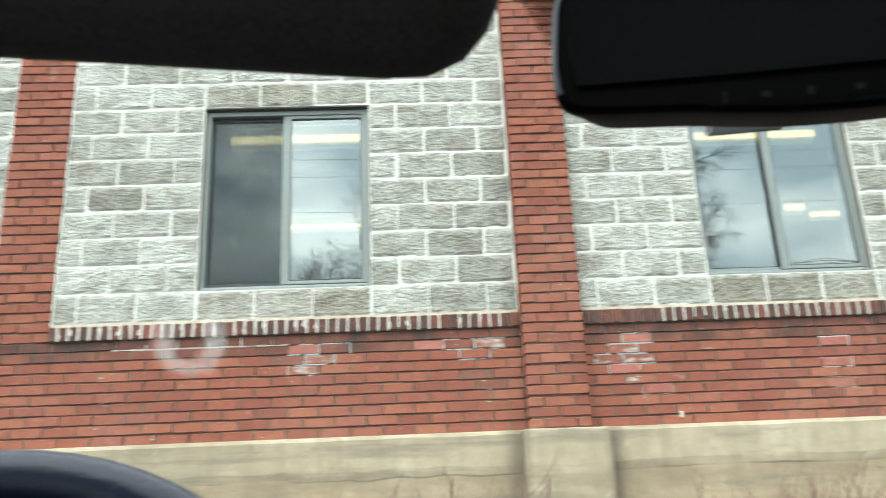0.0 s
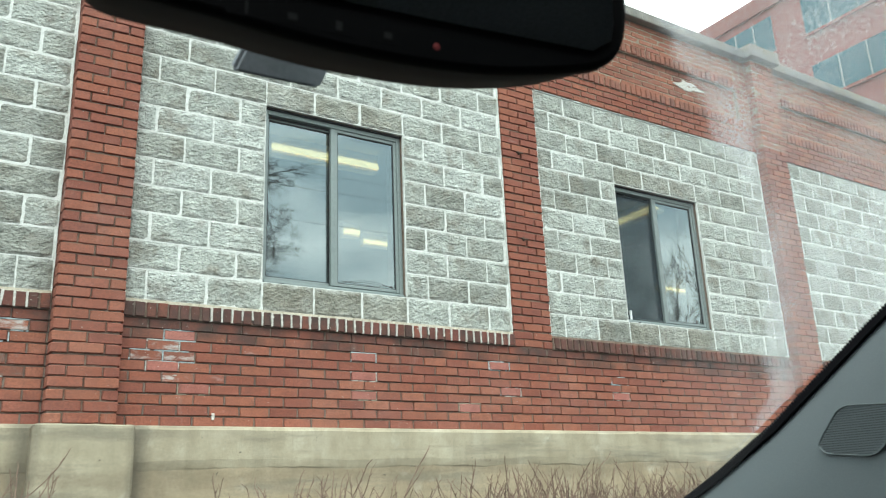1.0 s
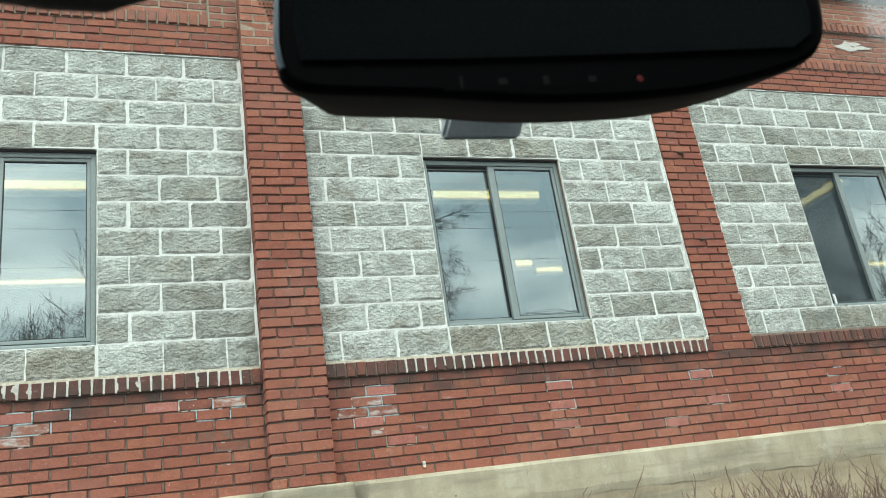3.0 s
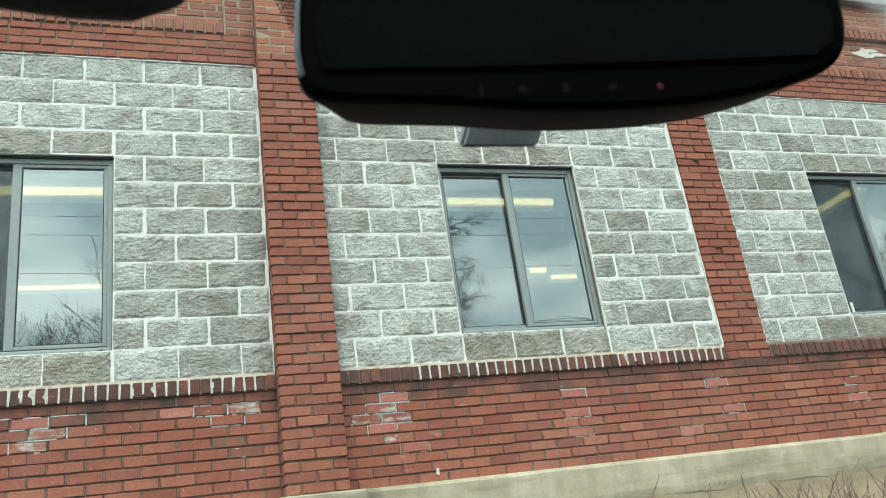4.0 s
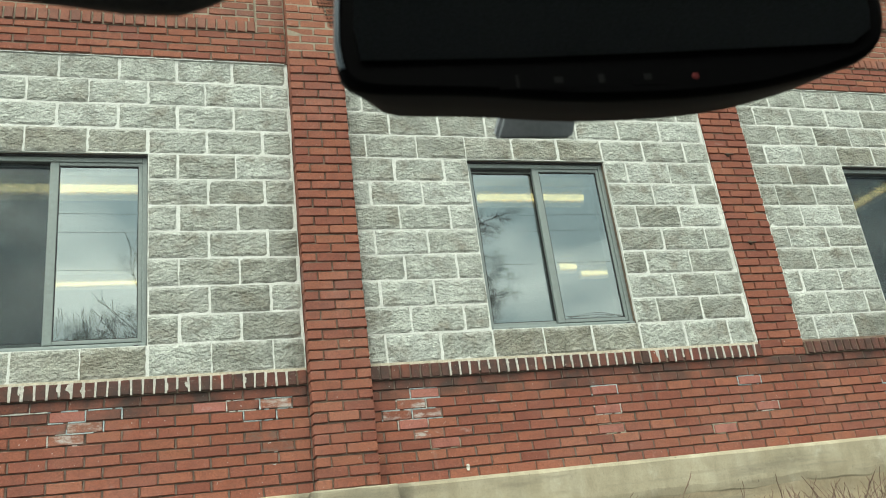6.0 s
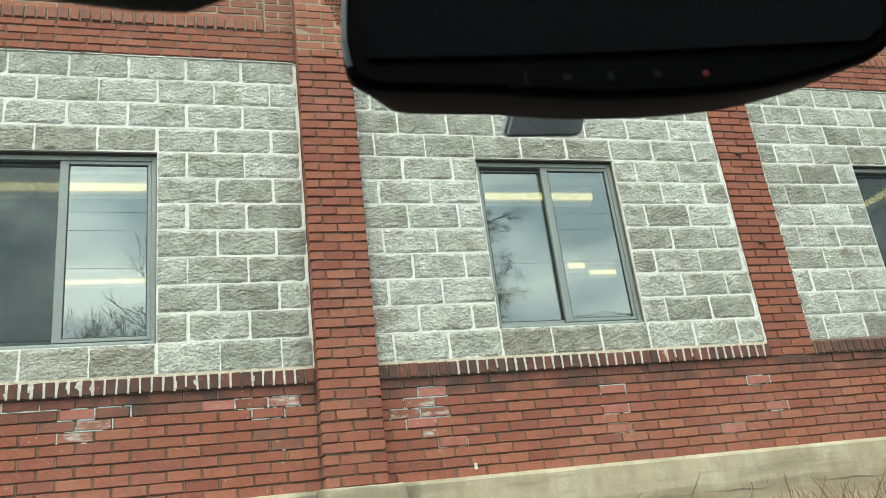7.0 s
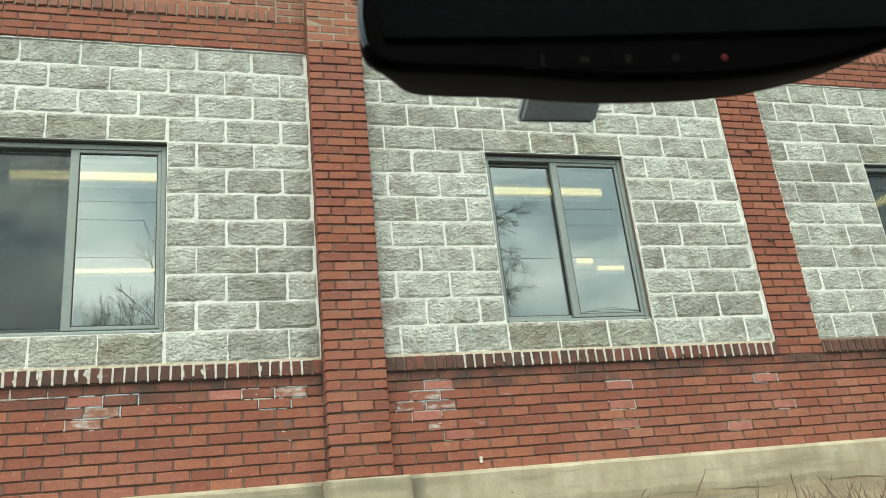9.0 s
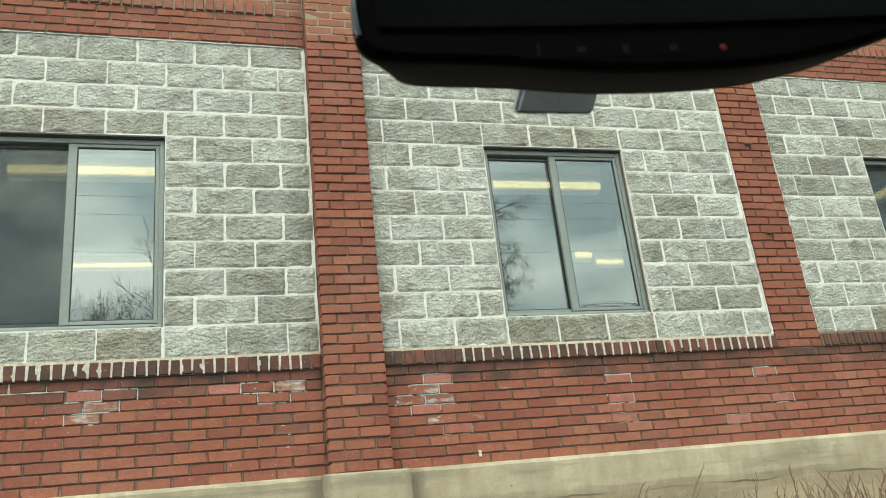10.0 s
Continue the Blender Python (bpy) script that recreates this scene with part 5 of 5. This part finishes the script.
# shell of the cabin: roof, doors, rear, dashboard, floor, bonnet, wheels
part("roof", boxes((CX - 0.66, CX + 0.66, -7.6, -5.46, 1.70, 1.76), bevel=0.025), M_CARPAINT, car, "dark painted roof")
part("headliner", boxes((CX - 0.68, CX + 0.68, -7.6, -5.43, 1.66, 1.698), bevel=0.012), M_CABIN, car, "dark cloth headliner")
for s in (-1, 1):
    part("door", boxes((CX + s * 0.78 - 0.04, CX + s * 0.78 + 0.04, -7.3, -4.6, 0.28, 1.12), bevel=0.03), M_CARPAINT, car, "dark car door")
    part("centre_pillar", boxes((CX + s * 0.72 - 0.04, CX + s * 0.72 + 0.04, -6.45, -6.3, 1.10, 1.68), bevel=0.015), M_CABIN, car)
    part("side_rail", boxes((CX + s * 0.69 - 0.04, CX + s * 0.69 + 0.04, -7.6, -5.45, 1.60, 1.70), bevel=0.02), M_CABIN, car)
part("rear_wall", boxes((CX - 0.8, CX + 0.8, -7.7, -7.58, 0.28, 1.68), bevel=0.03), M_CABIN, car, "dark rear of the cabin")
part("seat_back", boxes((CX - 0.65, CX + 0.65, -6.95, -6.75, 0.4, 1.35), bevel=0.05), M_CABIN, car, "dark cloth rear seat")
part("dashboard", boxes((CX - 0.73, CX + 0.73, -5.0, -4.5, 0.6, 1.02), bevel=0.06), M_BLACK, car, "black dashboard")
part("floor_pan", boxes((CX - 0.8, CX + 0.8, -7.6, -3.55, 0.24, 0.34), bevel=0.03), M_CABIN, car)
part("bonnet", boxes((CX - 0.80, CX + 0.80, -4.48, -3.45, 0.45, 0.98), bevel=0.12), M_CARPAINT, car, "dark painted bonnet")
for s in (-1, 1):
    for y in (-6.9, -3.95):
        bm = bmesh.new()
        bmesh.ops.create_cone(bm, cap_ends=True, segments=28, radius1=0.33, radius2=0.33, depth=0.22, matrix=Matrix.Translation((CX + s * 0.74, y, 0.33)) @ pose(0, 0, 0, 0, 90, 0))
        part("wheel", bm, M_TYRE, car, "black rubber tyre")

# ---- rear-view mirror ----
MIR_O = Vector((-1.9155, -5.319, 1.524))
mu = Vector((0.986, -0.16, -0.01)).normalized()
mn = Vector((-0.1605, -0.9858, -0.0503)).normalized()
mv = mn.cross(mu)
mv = -mv if mv.z < 0 else mv
MIR = Matrix((mu, mn, mv)).transposed().to_4x4()
MIR.translation = MIR_O
mirror = thing("rear_view_mirror", "black rear-view mirror with dimmed glass and a row of buttons", "mirror")
mirror.matrix_basis = MIR
# outline of the front rim, lower half sagging in the middle
LOW = [(-0.1584, 0.004), (-0.1568, -0.0024), (-0.1520, -0.0066), (-0.144, -0.0084), (-0.130, -0.0094), (-0.118, -0.0100), (-0.095, -0.0115), (-0.075, -0.0140), (-0.045, -0.0166), (-0.002, -0.0166), (0.032, -0.0138), (0.067, -0.0065), (0.0882, 0.000), (0.0973, 0.008)]
TOP = [(0.1024, 0.022), (0.1034, 0.046), (0.0977, 0.056), (0.082, 0.061), (0.0, 0.064), (-0.07, 0.065), (-0.135, 0.062), (-0.1515, 0.057), (-0.156, 0.046), (-0.1587, 0.014)]
RIM = LOW + TOP
for _ in range(2):
    # cut the corners twice, for a smooth outline
    RIM = [(a[0] * (1 - k) + b[0] * k, a[1] * (1 - k) + b[1] * k) for a, b in zip(RIM, RIM[1:] + RIM[:1]) for k in (0.22, 0.78)]
cu, cv = -0.03, 0.024


def ring(bm, scale, depth, drop=0.0):
    return [bm.verts.new((cu + (u - cu) * scale, -depth, cv + (v - cv) * (scale if v > cv else scale * (1 + drop)))) for u, v in RIM]


bm = bmesh.new()
# local y axis runs towards the driver, so depth behind the face is negative y
rings = [ring(bm, 0.975, -0.0015), ring(bm, 1.0, 0.0), ring(bm, 1.008, 0.003), ring(bm, 1.0065, 0.0049), ring(bm, 0.90, 0.006)]
for ra, rb in zip(rings, rings[1:]):
    for k in range(len(RIM)):
        k2 = (k + 1) % len(RIM)
        bm.faces.new((ra[k], ra[k2], rb[k2], rb[k]))
bm.faces.new(rings[0])
bm.faces.new(rings[-1])
bmesh.ops.recalc_face_normals(bm, faces=bm.faces)
hous = part("bezel", bm, M_BEZEL, mirror, "soft black plastic rim")
for p in hous.data.polygons:
    p.use_smooth = len(p.vertices) == 4
bm = bmesh.new()
rings = [ring(bm, 1.0065, 0.005), ring(bm, 1.004, 0.008), ring(bm, 0.965, 0.015), ring(bm, 0.88, 0.034), ring(bm, 0.60, 0.046), ring(bm, 0.25, 0.05)]
for ra, rb in zip(rings, rings[1:]):
    for k in range(len(RIM)):
        k2 = (k + 1) % len(RIM)
        bm.faces.new((ra[k], ra[k2], rb[k2], rb[k]))
bm.faces.new(rings[-1])
bmesh.ops.recalc_face_normals(bm, faces=bm.faces)
shell = part("housing", bm, M_SHELL, mirror, "dark grey plastic housing")
for p in shell.data.polygons:
    p.use_smooth = len(p.vertices) == 4
bm = bmesh.new()
gl = [(-0.149, 0.0035), (-0.08, 0.0025), (-0.004, 0.003), (0.08, 0.0045), (0.091, 0.012), (0.0935, 0.022), (0.094, 0.046), (0.088, 0.055), (0.0, 0.059), (-0.07, 0.060), (-0.14, 0.057), (-0.149, 0.048), (-0.151, 0.02)]
fr = [bm.verts.new((u, 0.0028, v)) for u, v in gl]
bk = [bm.verts.new((u, 0.0012, v)) for u, v in gl]
bm.faces.new(fr)
for k in range(len(gl)):
    k2 = (k + 1) % len(gl)
    bm.faces.new((fr[k], fr[k2], bk[k2], bk[k]))
bmesh.ops.recalc_face_normals(bm, faces=bm.faces)
part("mirror_glass", bm, M_MIRROR, mirror, "dimmed dark mirror glass")
# left edge of the mirror glass, its bluish highlight put into the colour
bm = bmesh.new()
side = [(-0.1582, 0.001), (-0.1592, 0.005), (-0.1600, 0.014), (-0.1590, 0.030), (-0.1573, 0.046), (-0.1530, 0.057)]
lines = []
for u, v in side:
    lines.append([bm.verts.new((u + du, dy, v)) for du, dy in ((0.0, -0.003), (0.0004, 0.0012), (0.0022, 0.0022), (0.0026, 0.0008), (0.0026, -0.003))])
for a, b in zip(lines, lines[1:]):
    for k in range(5):
        bm.faces.new((a[k], a[(k + 1) % 5], b[(k + 1) % 5], b[k]))
bm.faces.new(lines[0])
bm.faces.new(lines[-1])
bmesh.ops.recalc_face_normals(bm, faces=bm.faces)
part("glass_edge", bm, plain("glass_edge_highlight", (0.075, 0.105, 0.13), 0.35, 0, 0.5), mirror, "polished edge of the mirror glass with a painted bluish highlight")
M_ICON = plain("faint_icon_print", (0.022, 0.023, 0.023), 1.0, 0, 0.0)
for u, w, h in ((-0.082, 0.0012, 0.006), (-0.0635, 0.004, 0.003), (-0.044, 0.0028, 0.0042), (-0.0225, 0.0036, 0.003)):
    bm = boxes((u - 0.008, u + 0.008, 0.0008, 0.00165, -0.0125, -0.0045))
    b = part("button", bm, M_BEZEL, mirror, "small black push button")
    bm = boxes((u - w / 2, u + w / 2, 0.00165, 0.0018, -0.0085 - h / 2, -0.0085 + h / 2))
    part("icon", bm, M_ICON, b, "faint grey mark")
bm = bmesh.new()
bmesh.ops.create_uvsphere(bm, u_segments=12, v_segments=8, radius=0.0018, matrix=Matrix.Translation((0, 0.0012, -0.009)) @ Matrix.Diagonal((1, 0.5, 1, 1)))
part("indicator_lamp", bm, M_LED, mirror, "dim red indicator lamp")

# sensor cover behind the mirror, fixed to the windshield
bm = bmesh.new()
c0 = [(-1.9728, -5.218, 1.5376), (-1.9172, -5.202, 1.5486), (-1.899, -5.202, 1.590), (-1.955, -5.218, 1.582)]
fr = [bm.verts.new(q) for q in c0]
bk = [bm.verts.new((x, y + 0.006, z + 0.006)) for x, y, z in c0]
bm.faces.new(fr)
bm.faces.new(bk[::-1])
for k in range(4):
    k2 = (k + 1) % 4
    bm.faces.new((fr[k], fr[k2], bk[k2], bk[k]))
bmesh.ops.recalc_face_normals(bm, faces=bm.faces)
bmesh.ops.bevel(bm, geom=bm.edges[:], offset=0.002, segments=2, affect="EDGES")
sensor = solo("sensor_cover", bm, M_MOUNT, "dark grey sensor cover fixed behind the mirror", "sensor cover")
bm = boxes((-1.958, -1.922, -5.28, -5.20, 1.584, 1.61), bevel=0.008)
part("mirror_foot", bm, M_BLACK, sensor, "black mounting foot")

# ---- driver's sun visor ----
VY = -5.365
V_LOW = [(-2.62, 1.525), (-2.297, 1.512), (-2.212, 1.505), (-2.150, 1.5000), (-2.133, 1.5005), (-2.121, 1.506), (-2.111, 1.518), (-2.106, 1.531), (-2.099, 1.565), (-2.099, 1.62), (-2.115, 1.655), (-2.62, 1.655)]
bm = bmesh.new()
lay = []
for dy, ins in ((0.016, 0.012), (0.011, 0.003), (0.004, 0.0), (-0.004, 0.0), (-0.011, 0.003), (-0.016, 0.012)):
    lay.append([bm.verts.new((x + (ins if x < -2.4 else -ins), VY + dy - 0.12 * (z - 1.5), z + (ins if z < 1.55 else 0))) for x, z in V_LOW])
for a, b in zip(lay, lay[1:]):
    for k in range(len(V_LOW)):
        k2 = (k + 1) % len(V_LOW)
        bm.faces.new((a[k], a[k2], b[k2], b[k]))
bm.faces.new(lay[0])
bm.faces.new(lay[-1])
bmesh.ops.recalc_face_normals(bm, faces=bm.faces)
sun_visor = thing("sun_visor", "black cloth sun visor folded down from the headliner", "sun visor")
visor = part("visor_panel", bm, M_VISOR, sun_visor, "black cloth panel")
part("hinge_arm", boxes((-2.62, -2.58, VY - 0.02, VY + 0.02, 1.64, 1.668), bevel=0.006), M_BLACK, sun_visor, "black hinge arm")
for p in visor.data.polygons:
    p.use_smooth = len(p.vertices) == 4

# ---- steering wheel ----
wheel = thing("steering_wheel", "dark leather steering wheel with a soft sheen", "steering wheel")
wheel.matrix_basis = pose(-2.350, -5.290, 1.202, 65, 0, 0)
bm = bmesh.new()
R_W, r_w = 0.178, 0.0155
vv = [[bm.verts.new(((R_W + r_w * math.cos(b)) * math.cos(a), (R_W + r_w * math.cos(b)) * math.sin(a), 0.9 * r_w * math.sin(b))) for b in [2 * math.pi * j / 12 for j in range(12)]] for a in [2 * math.pi * i / 64 for i in range(64)]]
for i in range(64):
    for j in range(12):
        bm.faces.new((vv[i][j], vv[(i + 1) % 64][j], vv[(i + 1) % 64][(j + 1) % 12], vv[i][(j + 1) % 12]))
bmesh.ops.recalc_face_normals(bm, faces=bm.faces)
rim = part("rim", bm, M_LEATHER, wheel, "dark leather rim")
for p in rim.data.polygons:
    p.use_smooth = True
part("hub", boxes((-0.06, 0.06, -0.055, 0.05, -0.03, 0.005), bevel=0.02), M_BLACK, wheel, "black hub")
for a in (0, 180, 270):
    bm = boxes((0.04, 0.168, -0.014, 0.014, -0.012, 0.0), bevel=0.005)
    bmesh.ops.transform(bm, matrix=pose(0, 0, 0, 0, 0, a), verts=bm.verts)
    part("spoke", bm, M_BLACK, wheel)
part("column", boxes((-0.03, 0.03, -0.03, 0.03, -0.38, -0.03), bevel=0.008), M_BLACK, wheel)
